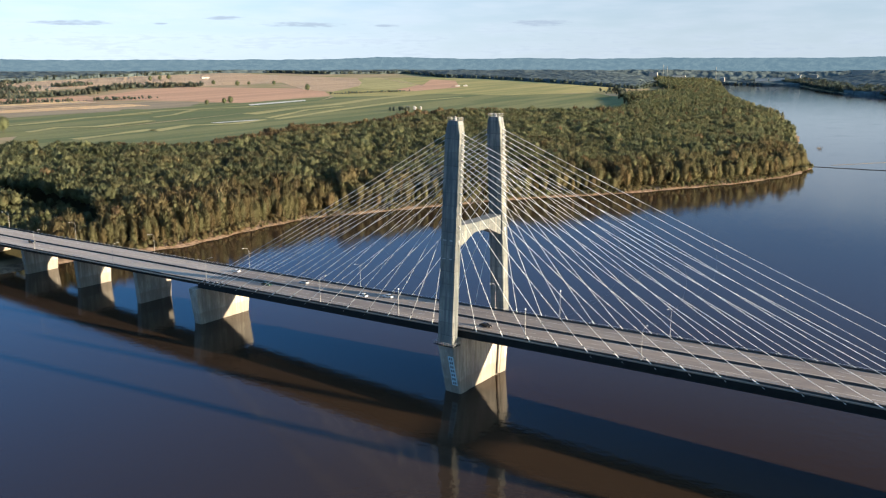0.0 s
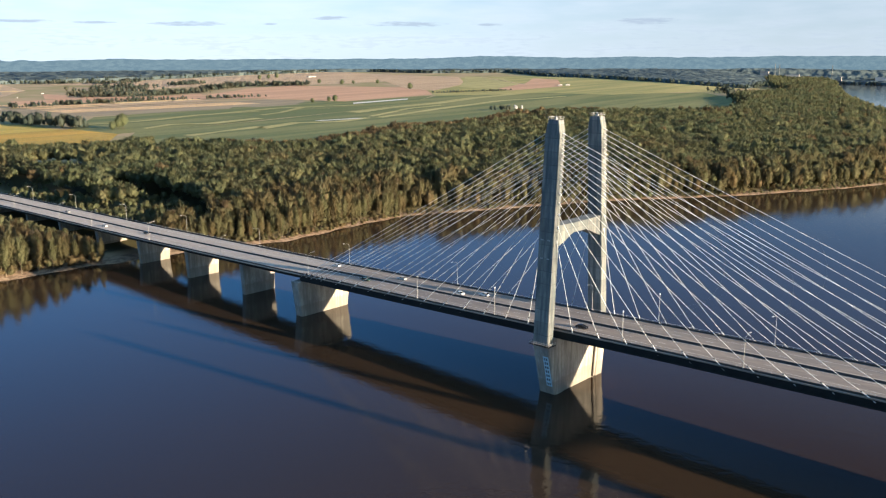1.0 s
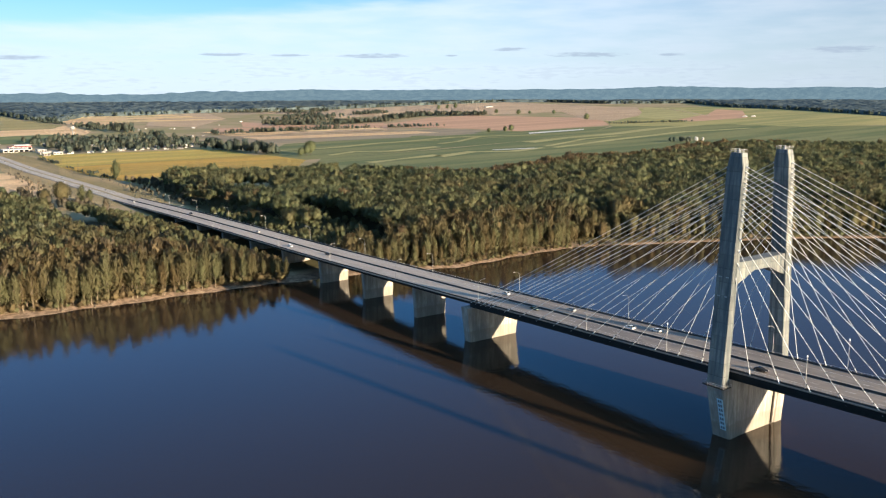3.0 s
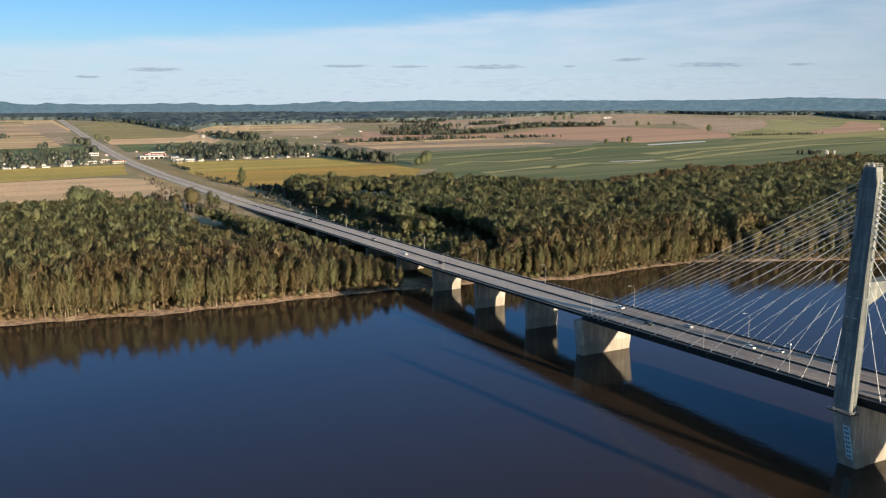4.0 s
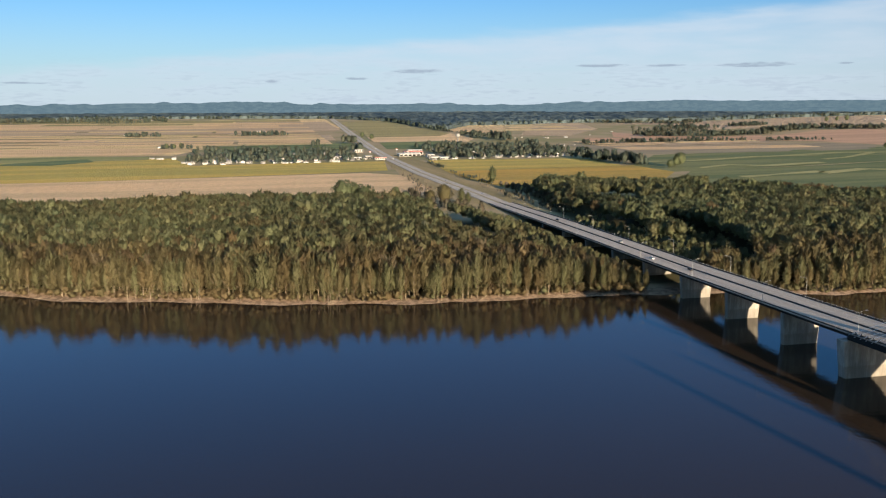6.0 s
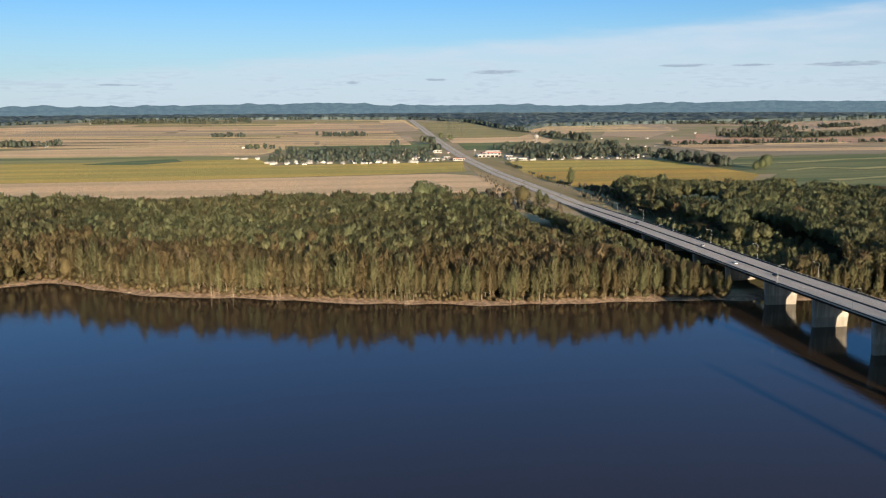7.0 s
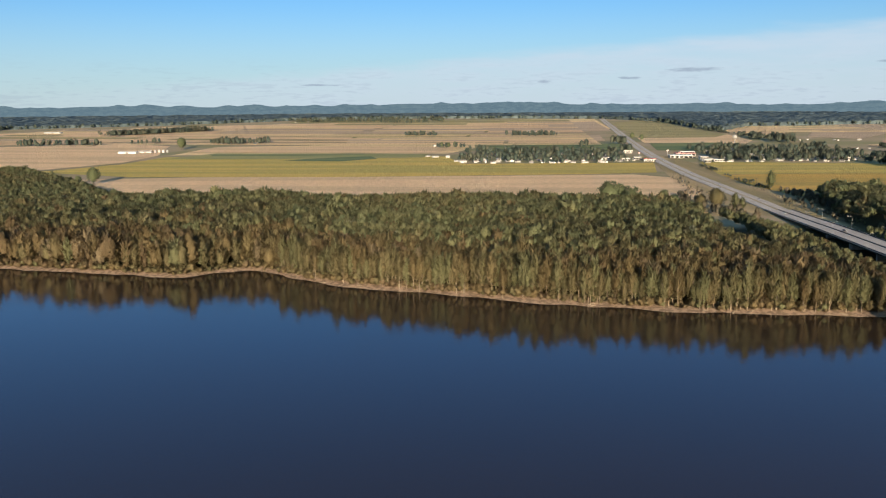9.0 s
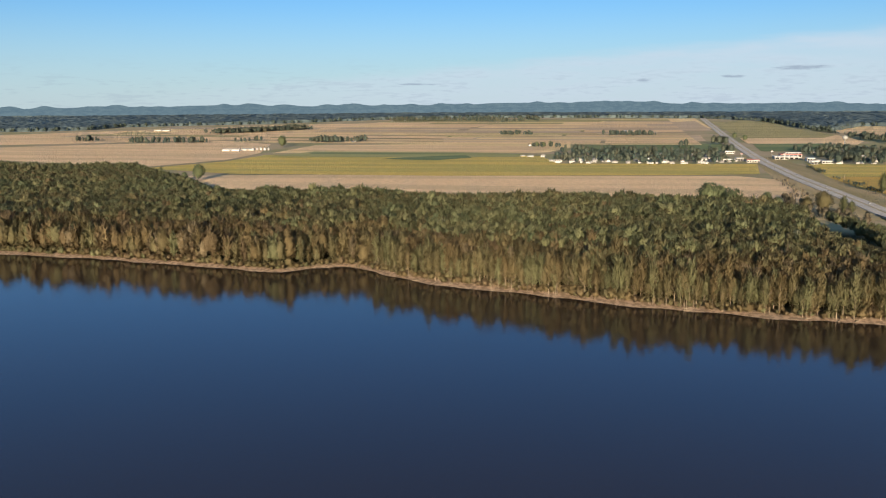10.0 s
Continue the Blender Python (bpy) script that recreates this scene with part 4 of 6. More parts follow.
def leaf_mesh(name, co, faces, tint, puff, parent=None, mat=LEAF):
    ob = quads_object(name, co, np.zeros((0, 4), np.int32), mat, parent, faces)
    ob.data.attributes.new("tint", "FLOAT", "POINT").data.foreach_set("value", np.asarray(tint, np.float32))
    ob.data.attributes.new("puff", "FLOAT_VECTOR", "POINT").data.foreach_set("vector", np.asarray(puff, np.float32).ravel())
    return ob


def plant(name, spots, heights, protos, tints, label, category="trees", width=1.0, mat=LEAF):
    """Many crowns joined into one mesh: spots (n, 2), a height and a tint each."""
    cos, fs, ts, vs, off = [], [], [], [], 0
    spots = np.asarray(spots)
    which = rng.integers(0, len(protos), len(spots))
    ang = rng.uniform(0, 2 * np.pi, len(spots))
    gz = ground_z(spots[:, 0], spots[:, 1])
    wid = rng.uniform(0.8, 1.3, len(spots)) * width
    for k, (p, f, v) in enumerate(protos):
        idx = np.nonzero(which == k)[0]
        if not len(idx):
            continue
        c, s = np.cos(ang[idx])[:, None], np.sin(ang[idx])[:, None]
        h = heights[idx][:, None]
        x = (p[None, :, 0] * c - p[None, :, 1] * s) * h * wid[idx][:, None] + spots[idx, 0][:, None]
        y = (p[None, :, 0] * s + p[None, :, 1] * c) * h * wid[idx][:, None] + spots[idx, 1][:, None]
        z = p[None, :, 2] * h + gz[idx][:, None]
        cos.append(np.stack([x, y, z], -1).reshape(-1, 3))
        vx, vy = v[None, :, 0] * c - v[None, :, 1] * s, v[None, :, 0] * s + v[None, :, 1] * c
        vs.append(np.stack([vx, vy, np.broadcast_to(v[None, :, 2], vx.shape)], -1).reshape(-1, 3))
        fs.append((f[None] + (np.arange(len(idx)) * len(p))[:, None, None]).reshape(-1, 3) + off)
        ts.append(np.repeat(tints[idx], len(p)))
        off += len(idx) * len(p)
    ob = leaf_mesh(name, np.concatenate(cos), np.concatenate(fs), np.concatenate(ts), np.concatenate(vs), mat=mat)
    ob["label"], ob["category"], ob["kind"] = label, category, "stuff"
    return ob


def scatter(y0, y1, s0, s1, step, keep=1.0):
    """Spots between s0 and s1 metres behind the water's edge, on a shaken grid, inside the woods' outline."""
    ys = np.arange(y0, y1, step)
    out = []
    for y in ys:
        xb, xe = float(bank_x(y)), float(edge_x(y))
        w = min(s1, xb - xe - 14.0 + 22.0 * float(wave(y * 1.7 + 40.0, y * 0.9)) + rng.uniform(-6, 6))
        n = int((w - s0) / step)
        if n > 0:
            x = xb - s0 - (np.arange(n) + rng.uniform(0, 1, n)) * step
            out.append(np.stack([x, y + rng.uniform(-0.6, 0.6, n) * step], -1))
    p = np.concatenate(out)
    return p[rng.uniform(0, 1, len(p)) < keep]


def clear(p):
    """Leaves the bridge's corridor, the highway's verge and the clearings free."""
    x, y = p[:, 0], p[:, 1]
    bad = (np.abs(y) < 21) | ((x < -712) & (x > -960) & (y > -95) & (y < 52))
    bad |= (x > -715) & (x < -660) & (y > 405) & (y < 568) & (np.abs((x + 688) * 0.98 - (y - 487) * 0.12) < 13)
    gaps = wave(x * 0.62 + 31, y * 0.62 - 11) > 0.80
    return p[~(bad | (gaps & (bank_x(y) - x > 60)))]


def tints_for(p, lo, hi):
    base = 0.5 + 0.5 * wave(p[:, 0] * 0.25 + 5, p[:, 1] * 0.25)
    # the woods upstream of the bridge have turned browner
    t = lo + (hi - lo) * (0.5 * base + 0.5 * rng.uniform(0, 1, len(p))) + np.where(p[:, 1] < 0, 0.05, -0.08)
    t = t + rng.normal(size=len(p)) * 0.10
    inland = (p[:, 0] - edge_x(p[:, 1]) < 75 + 30 * wave(p[:, 0], p[:, 1])) & (p[:, 1] > 300) & (p[:, 1] < 1250)
    t = np.where(inland, 0.84 + 0.08 * rng.uniform(-1, 1, len(p)), t)
    kind = rng.uniform(0, 1, len(p))
    t = np.where(kind < 0.02, 0.85, np.where(kind > 0.96, 0.36, t))
    return np.clip(t + rng.uniform(-0.02, 0.02, len(p)), 0.01, 0.93)


def heights_for(p, lo, hi):
    big = 0.5 + 0.5 * wave(p[:, 0] * 0.5 - 40, p[:, 1] * 0.5 + 9)
    knot = wave(p[:, 0] * 1.6 + 17, p[:, 1] * 1.6 - 3)
    h = lo + (hi - lo) * (0.45 * big + 0.35 * rng.uniform(0, 1, len(p)) + 0.3 * knot)
    h = h + (rng.uniform(0, 1, len(p)) < 0.05) * rng.uniform(2.0, 5.0, len(p)) * (h > 15)
    h = h + 2.5 * (p[:, 1] < -120) * (bank_x(p[:, 1]) - p[:, 0] > 60)
    # the growth rises away from the water
    h = h * np.where(p[:, 1] < 0, 1.03 - 0.08 * sstep(bank_x(p[:, 1]) - p[:, 0], 20, 80), 0.78 + 0.22 * sstep(bank_x(p[:, 1]) - p[:, 0] + 9 * wave(p[:, 0] * 2.1, p[:, 1] * 2.1), 2, 42))
    h = np.where(bank_x(p[:, 1]) - p[:, 0] < 34, h * rng.uniform(0.72, 1.14, len(p)), h)
    # lower growth along the inland edge
    h = h * np.where((p[:, 1] < -640) & (p[:, 0] < -600), 0.78, 1.0)
    h = h * (0.45 + 0.55 * sstep(p[:, 0] - edge_x(p[:, 1]), -8, 45))
    h = h * np.where((p[:, 0] < -560) & (p[:, 1] > 0), 0.3 + 0.7 * sstep(p[:, 1], 18, 80), 1.0)
    # lower growth beside the bridge, capped to keep the deck in the camera's view
    deck = np.interp(p[:, 0], [-760, -570, -311, -150], [8, 12, 16, 20])
    low = deck + 0.27 * (-13 - p[:, 1]) - ground_z(p[:, 0], p[:, 1]) - 2.5
    hollow = (((p[:, 0] + 515) / 105) ** 2 + ((p[:, 1] + 94) / 16) ** 2 < 1) | (((p[:, 0] + 440) / 60) ** 2 + ((p[:, 1] + 60) / 13) ** 2 < 1)
    low = np.where(hollow, 4.5, low)
    north = (p[:, 1] > 13) & (p[:, 1] < 46 + 16 * wave(p[:, 0] * 1.3, 3.0)) & (p[:, 0] < -338)
    h = np.where(north, h * 0.45, h)
    dip = (((p[:, 0] + 425) / 95) ** 2 + ((p[:, 1] - 72 + 0.14 * (p[:, 0] + 425)) / 21) ** 2 < 1) | (((p[:, 0] + 640) / 55) ** 2 + ((p[:, 1] - 98) / 24) ** 2 < 1)
    h = np.where(dip, np.minimum(h, rng.uniform(5, 14, len(p))), h)
    beside = (p[:, 1] < -13) & (p[:, 1] > -140)
    return np.where(beside, np.clip(np.minimum(h, low * rng.uniform(0.75, 1.0, len(p))), 2.5, None), h)


BANK_TREES = [(-440, -24), (24, 210)]
# thicket of slender trees behind the first row, along the whole visible bank
p = clear(scatter(-1000, 800, 7, 60, 5.7))
first = np.zeros(len(p), bool)
for a, b in BANK_TREES:
    first |= (p[:, 1] > a) & (p[:, 1] < b) & (bank_x(p[:, 1]) - p[:, 0] < 15)
p = p[~first]
plant("bank_woods", p, heights_for(p, 19, 28), TALL_NEAR, tints_for(p, 0.45, 0.9), "dense slender olive and yellow-green riverside trees")
p = clear(np.concatenate([scatter(-1000, 800, 3.5, 13, 3.6), scatter(40, 790, 0.3, 6, 3.4)]))
plant("bank_shrubs", p, heights_for(p, 2.5, 9.5), ROUND_FAR, tints_for(p, 0.4, 0.95), "low willow shrubs along the water's edge", "shrubs", 1.7)
p = clear(scatter(-720, 620, 54, 230, 5.9))
plant("near_woods", p, heights_for(p, 20.5, 27), ROUND_NEAR, tints_for(p, 0.1, 0.65), "dense dark green bottomland woods", width=0.92)
p = clear(np.concatenate([scatter(-720, 620, 230, 900, 6.5), scatter(620, 1150, 58, 900, 7.2), scatter(-1100, -720, 58, 900, 7.4)]))
plant("inner_woods", p, heights_for(p, 20.5, 27), ROUND_MID, tints_for(p, 0.02, 0.6), "dense dark green bottomland woods", width=0.98)
p = np.concatenate([scatter(1150, 2300, 8, 700, 13.0), scatter(2300, 4300, 8, 400, 17.0), scatter(-1690, -1100, 10, 900, 13.0), scatter(800, 1150, 8, 62, 9.0)])
plant("far_woods", p, heights_for(p, 20, 25.5), ROUND_FAR, tints_for(p, 0.0, 0.6), "far dark green riverside woods")
p = np.concatenate([np.stack([np.linspace(a[0], b[0], int(math.hypot(b[0] - a[0], b[1] - a[1]) / 9)), np.linspace(a[1], b[1], int(math.hypot(b[0] - a[0], b[1] - a[1]) / 9))], -1) for a, b in zip(WOODLAND, WOODLAND[1:]) if math.hypot(b[0] - a[0], b[1] - a[1]) > 20])
p = p[(p[:, 0] < -1000) & ((p[:, 1] > 2600) | (np.arange(len(p)) % 3 > 0))]
p = p + rng.normal(size=p.shape) * 12
plant("woodland_edge", p, rng.uniform(9, 19, len(p)), ROUND_FAR, rng.uniform(0.0, 0.15, len(p)), "trees along the edge of the far woodland", width=1.2, mat=LEAF_HAZE)
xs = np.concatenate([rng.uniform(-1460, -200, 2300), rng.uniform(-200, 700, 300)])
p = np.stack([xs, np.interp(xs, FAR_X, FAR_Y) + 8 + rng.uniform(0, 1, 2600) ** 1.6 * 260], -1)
plant("far_shore_woods", p, heights_for(p, 18, 30), ROUND_FAR, tints_for(p, 0.0, 0.35), "dark woods on the far shore", mat=LEAF_HAZE)


p = np.array([(-452, -320), (-470, -235), (-440, -255), (-520, -180), (-480, -395), (-430, -350), (-560, -300), (-610, -220), (-445, -140), (-500, -450), (-640, 320), (-420, 300), (-380, 240)], float)
plant("pale_trees", p, rng.uniform(21, 27, len(p)), WIDE_NEAR, np.full(len(p), 1.0), "scattered pale grey-green trees standing among the dark woods", width=0.55)


def make_tree(name, protos, k, label, group="", tint=0.5):
    """One tree of unit height: trunk and crown."""
    root = thing(name, label=label, category="tree", group=group)
    pts, f, v = protos[k]
    leaf_mesh("crown", pts, f, np.full(len(pts), tint), v, root)
    tr = part("trunk", trunk_bm(rng, 1.0, 0.26, True), BARK, root)
    return root


def place_trees(proto_tree, spots, heights):
    for (x, y), h in zip(spots, heights):
        m = pose(x, y, float(ground_z(x, y)), 0, 0, float(rng.uniform(0, 360))) @ Matrix.Scale(float(h), 4)
        made = copy_thing(proto_tree, m)
        made.matrix_basis = m


def remove_thing(ob):
    for o in (*ob.children_recursive, ob):
        bpy.data.objects.remove(o)


# the first row on the bank: separate slender trees
spots = []
for a, b in BANK_TREES:
    n = int((b - a) / 2.15)
    y = np.linspace(a, b, n) + rng.uniform(-1, 1, n)
    spots.append(np.stack([bank_x(y) - rng.uniform(4.5, 13, n), y], -1))
spots = np.concatenate(spots)
spots = spots[np.abs(spots[:, 1]) > 22]
hs = heights_for(spots, 20, 29)
protos = [make_tree("bank_tree", TALL_FIRST, k, "slender olive-brown tree with a pale trunk on the river bank", "trees on the bank", (0.5, 0.72, 0.6, 0.42, 0.66, 0.55, 0.78, 0.5)[k]) for k in range(8)]
pick = rng.integers(0, 8, len(spots))
for k in range(8):
    place_trees(protos[k], spots[pick == k], hs[pick == k])
for t in protos:
    remove_thing(t)

# ---- the bridge ----
DECK_X = np.array([-760., -700, -570, -432, -311, -159, -70, 46, 117, 175, 260, 350, 420])
DECK_Z = np.array([8.5, 9.5, 12.6, 14.9, 16.55, 19.95, 22.35, 25.55, 27.25, 28.15, 28.4, 27.3, 25.6])
BY = 1.2                                            # the bridge's centre line


def deck_z(x):
    return float(np.interp(x, DECK_X, DECK_Z))


X_END, X_JOINT, X_WEST = -735.0, -141.0, 400.0
XS = list(np.arange(X_END, X_JOINT, 18.0)) + list(np.arange(X_JOINT, X_WEST + 1, 9.0))
ZS = [deck_z(x) for x in XS]
HALF = 14.4


def make_deck():
    deck = thing("bridge_deck", 0, BY, 0, label="long pale concrete bridge deck on dark steel girders", category="bridge deck")
    stay = [(x, z) for x, z in zip(XS, ZS) if x >= X_JOINT - 1]
    appr = [(x, z) for x, z in zip(XS, ZS) if x <= X_JOINT + 10]
    slab = [(-HALF, 0), (-HALF, -0.4), (HALF, -0.4), (HALF, 0)]
    part("road_slab", sweep(slab, *zip(*[(x, z) for x, z in zip(XS, ZS) if x <= stay[0][0]])), DECKING, deck, "pale worn concrete roadway")
    part("road_slab", sweep(slab, *zip(*stay)), ASPHALT, deck, "brown worn asphalt roadway")
    for s in (-1, 1):
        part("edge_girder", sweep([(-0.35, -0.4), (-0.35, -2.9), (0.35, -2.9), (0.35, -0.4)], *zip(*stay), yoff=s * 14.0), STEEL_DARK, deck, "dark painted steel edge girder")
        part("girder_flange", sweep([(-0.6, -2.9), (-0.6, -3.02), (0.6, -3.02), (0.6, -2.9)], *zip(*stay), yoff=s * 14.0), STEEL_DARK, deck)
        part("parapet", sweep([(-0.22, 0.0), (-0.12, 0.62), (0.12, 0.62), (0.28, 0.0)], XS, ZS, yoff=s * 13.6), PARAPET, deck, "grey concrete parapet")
        part("hand_rail", sweep([(-0.05, 0.96), (-0.05, 1.06), (0.05, 1.06), (0.05, 0.96)], XS, ZS, yoff=s * 13.6), STEEL_GREY, deck, "steel hand rail")
    for y in (-11.0, -5.5, 0.0, 5.5, 11.0):
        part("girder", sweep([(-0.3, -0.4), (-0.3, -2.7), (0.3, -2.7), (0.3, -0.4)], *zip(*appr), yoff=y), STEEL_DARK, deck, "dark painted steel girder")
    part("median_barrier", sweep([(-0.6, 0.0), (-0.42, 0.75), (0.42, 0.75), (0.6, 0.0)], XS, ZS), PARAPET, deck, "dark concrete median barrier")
    # paler cap puts the barrier's lit top into colour
    part("barrier_cap", sweep([(-0.38, 0.754), (-0.38, 0.83), (0.38, 0.83), (0.38, 0.754)], XS, ZS), DECKING, deck, "pale cap for the lit top of the median barrier")
    # posts of the hand rails
    cube = bmesh.new()
    box(cube, -0.09, 0.09, -0.09, 0.09, 0.61, 1.0)
    post = part("rail_post", cube, STEEL_GREY, deck)
    for s in (-1, 1):
        for x in np.arange(-330, 170, 3.6):
            p = new("rail_post", post.data)
            p.parent = deck
            p.location = (float(x), s * 13.6, deck_z(x))
    bpy.data.objects.remove(post)
    # painted lines
    bm = bmesh.new()

    def strip(x0, x1, y, w):
        xs = [x0] + [float(v) for v in np.arange(x0 + 18, x1, 18.0)] + [x1]
        for a, b in zip(xs, xs[1:]):
            bm.faces.new([bm.verts.new(q) for q in ((a, y - w, deck_z(a) + 0.012), (b, y - w, deck_z(b) + 0.012), (b, y + w, deck_z(b) + 0.012), (a, y + w, deck_z(a) + 0.012))])
    for s in (-1, 1):
        for x in np.arange(-730, 200, 12.2):
            strip(float(x), float(x) + 3.4, s * 5.4, 0.09)
        strip(X_END, 200.0, s * 9.1, 0.08)
        strip(X_END, 200.0, s * 1.7, 0.08)
    part("lane_marking", bm, PAINT, deck, "worn white lane lines")["kind"] = "stuff"
    return deck


make_deck()


TOWER_X = 0.9


def make_tower(x0, label):
    tower = thing("bridge_tower", x0, 0.6, 0, label, "bridge tower", "bridge towers")
    for s in (-1, 1):
        rings = [octagon(0, s * yc, hx, hy, c, z) for z, yc, hx, hy, c in ((19.5, 17.5, 3.1, 1.75, 0.25), (55, 15.5, 3.05, 1.65, 0.25), (94.2, 13.1, 3.0, 1.6, 0.25), (98.2, 12.9, 2.2, 1.55, 0.2))]
        leg = part("leg", loft(bmesh.new(), rings), CONCRETE, tower, "tall weathered concrete leg")
        # raised bands along the outer face
        for xc in (-2.3, 2.3):
            bm = bmesh.new()
            loft(bm, [[(xc - 0.75, s * a, z), (xc + 0.75, s * a, z), (xc + 0.75, s * (a + 0.13), z), (xc - 0.75, s * (a + 0.13), z)] for a, z in ((19.22, 20.0), (17.14, 55.0), (14.69, 93.8))])
            part("face_band", bm, CONCRETE, leg)
        # top rails and lamps
        for xa, xb in ((-2.3, -0.9), (0.9, 2.3)):
            for zz in (98.75, 99.3):
                for a, b in (((xa, -1.3), (xb, -1.3)), ((xb, -1.3), (xb, 1.3)), ((xb, 1.3), (xa, 1.3)), ((xa, 1.3), (xa, -1.3))):
                    part("top_rail", rod(bmesh.new(), (a[0], s * 12.9 + a[1], zz), (b[0], s * 12.9 + b[1], zz), 0.05, n=4), STEEL_GREY, leg)
            for a in ((xa, -1.3), (xb, -1.3), (xb, 1.3), (xa, 1.3)):
                part("rail_post", rod(bmesh.new(), (a[0], s * 12.9 + a[1], 98.2), (a[0], s * 12.9 + a[1], 99.35), 0.06, n=4), STEEL_GREY, leg)
        bm = bmesh.new()
        box(bm, -0.5, 0.4, s * 12.9 - 0.4, s * 12.9 + 0.4, 98.2, 99.0, 0.08)
        rod(bm, (0.0, s * 12.9, 99.0), (0.0, s * 12.9, 99.6), 0.18, n=8)
        part("beacon", bm, STEEL_GREY, tower, "aviation beacon")
        # brackets on the outer face
        for z in (50.5, 57.0):
            for xc in (-1.6, 1.2):
                bm = bmesh.new()
                y = 17.5 - (z - 19.5) * 0.0585 + 1.7
                box(bm, xc - 0.6, xc + 0.6, s * y - 0.25, s * y + 0.25, z - 0.18, z + 0.18, 0.05)
                part("bracket", bm, STEEL_GREY, leg)
        # walkway round the leg at the foot, with a rail of its own
        bm, rails = bmesh.new(), bmesh.new()
        for xa, xb, ya, yb in ((-4.3, 4.3, 19.4, 20.2), (-4.3, -3.4, 15.8, 19.4), (3.4, 4.3, 15.8, 19.4)):
            box(bm, xa, xb, min(s * ya, s * yb), max(s * ya, s * yb), 19.25, 19.45)
        part("walkway", bm, STEEL_DARK, tower, "dark steel inspection walkway")
        for z in (20.0, 20.55):
            for a, b in (((-4.25, 15.8), (-4.25, 20.15)), ((-4.25, 20.15), (4.25, 20.15)), ((4.25, 20.15), (4.25, 15.8))):
                rod(rails, (a[0], s * a[1], z), (b[0], s * b[1], z), 0.06, n=4)
        for xp, yp in [(-4.25 + 1.0625 * k, 20.15) for k in range(9)] + [(x_, y_) for x_ in (-4.25, 4.25) for y_ in (15.8, 17.2, 18.7)]:
            rod(rails, (xp, s * yp, 19.45), (xp, s * yp, 20.6), 0.06, n=4)
        part("walkway_rail", rails, STEEL_GREY, tower, "galvanised rail round the walkway")
    # cross beam with haunches
    rings = []
    for y, zt, zb in ((-13.3, 62.0, 54.6), (-10.5, 61.9, 55.6), (-4.5, 61.7, 58.2), (4.5, 61.7, 58.2), (10.5, 61.9, 55.6), (13.3, 62.0, 54.6)):
        rings.append([(-2.6, y, zb), (2.6, y, zb), (2.6, y, zt), (-2.6, y, zt)])
    part("cross_beam", loft(bmesh.new(), rings), CONCRETE, tower, "haunched concrete cross beam")
    for s in (-1, 1):
        bm = bmesh.new()
        loft(bm, [octagon(0, s * yc, hx, hy, c, z) for z, yc, hx, hy, c in ((-6, 11.0 if s < 0 else 13.8, 3.7, 2.9, 0.6), (0, 11.8 if s < 0 else 14.4, 3.6, 2.6, 0.6), (19.3, 17.0, 3.45, 2.4, 0.5))])
        part("pier_column", bm, PIER, tower, "concrete column under a leg")
    bm = bmesh.new()
    loft(bm, [octagon(0, 0, 3.2, yy, 0.1, z) for z, yy in ((-6, 11.5), (0, 11.9), (21.4, 15.6))])
    part("pier_wall", bm, PIER, tower, "concrete pier wall between the legs")
    # dark strip added down the sunny face of the wall for the dark line of its groove
    bm = bmesh.new()
    rod(bm, (3.45, 12.2, 20.8), (3.62, 10.0, 0.5), 0.38, n=8)
    for z in (4.0, 10.0, 16.0):
        box(bm, 3.1, 3.75, 10.0 + z * 0.108 - 0.55, 10.0 + z * 0.108 + 0.55, z - 0.12, z + 0.12)
    part("drain_pipe", bm, DARK_WOOD, tower, "added dark strip along the groove of the wall")
    # water gauge boards on the outer faces, with seven rows of unreadable figures
    for s in (-1, 1):
        def y_at(z):
            return s * ((14.4 if s < 0 else 17.0) + z * (5.0 if s < 0 else 2.4) / 19.3 + 0.12)

        bm = bmesh.new()
        loft(bm, [[(0.7, y_at(z), z), (3.0, y_at(z), z), (3.0, y_at(z) + s * 0.14, z), (0.7, y_at(z) + s * 0.14, z)] for z in (3.4, 15.2)])
        board = part("water_gauge", bm, GAUGE, tower, "pale blue water gauge board with dark figures")
        for k in range(7):
            for xc in (1.42, 2.28):
                bm = bmesh.new()
                z = 4.3 + k * 1.66
                loft(bm, [[(xc - 0.28, y_at(h) + s * 0.1, h), (xc + 0.28, y_at(h) + s * 0.1, h), (xc + 0.28, y_at(h) + s * 0.2, h), (xc - 0.28, y_at(h) + s * 0.2, h)] for h in (z - 0.45, z + 0.45)])
                part("figure", bm, FIGURE, board, "dark plain bar")
    return tower


make_tower(TOWER_X, "tall H-shaped concrete bridge tower standing in the river")
make_tower(351.0, "second H-shaped concrete bridge tower further along the deck")

# ---- stay cables ----
LEFT_X = [-8.9 - 10.47 * k for k in range(11)] + [-124.0, -127.4, -130.8, -134.6, -138.2]
RIGHT_X = [10.4 + 10.8 * k for k in range(16)]
TOP_Z = [93.8 - 1.75 * (15 - k) for k in range(5, 16)]
TOP_Z = [57.0, 62.0, 66.4, 70.2, 73.6] + TOP_Z


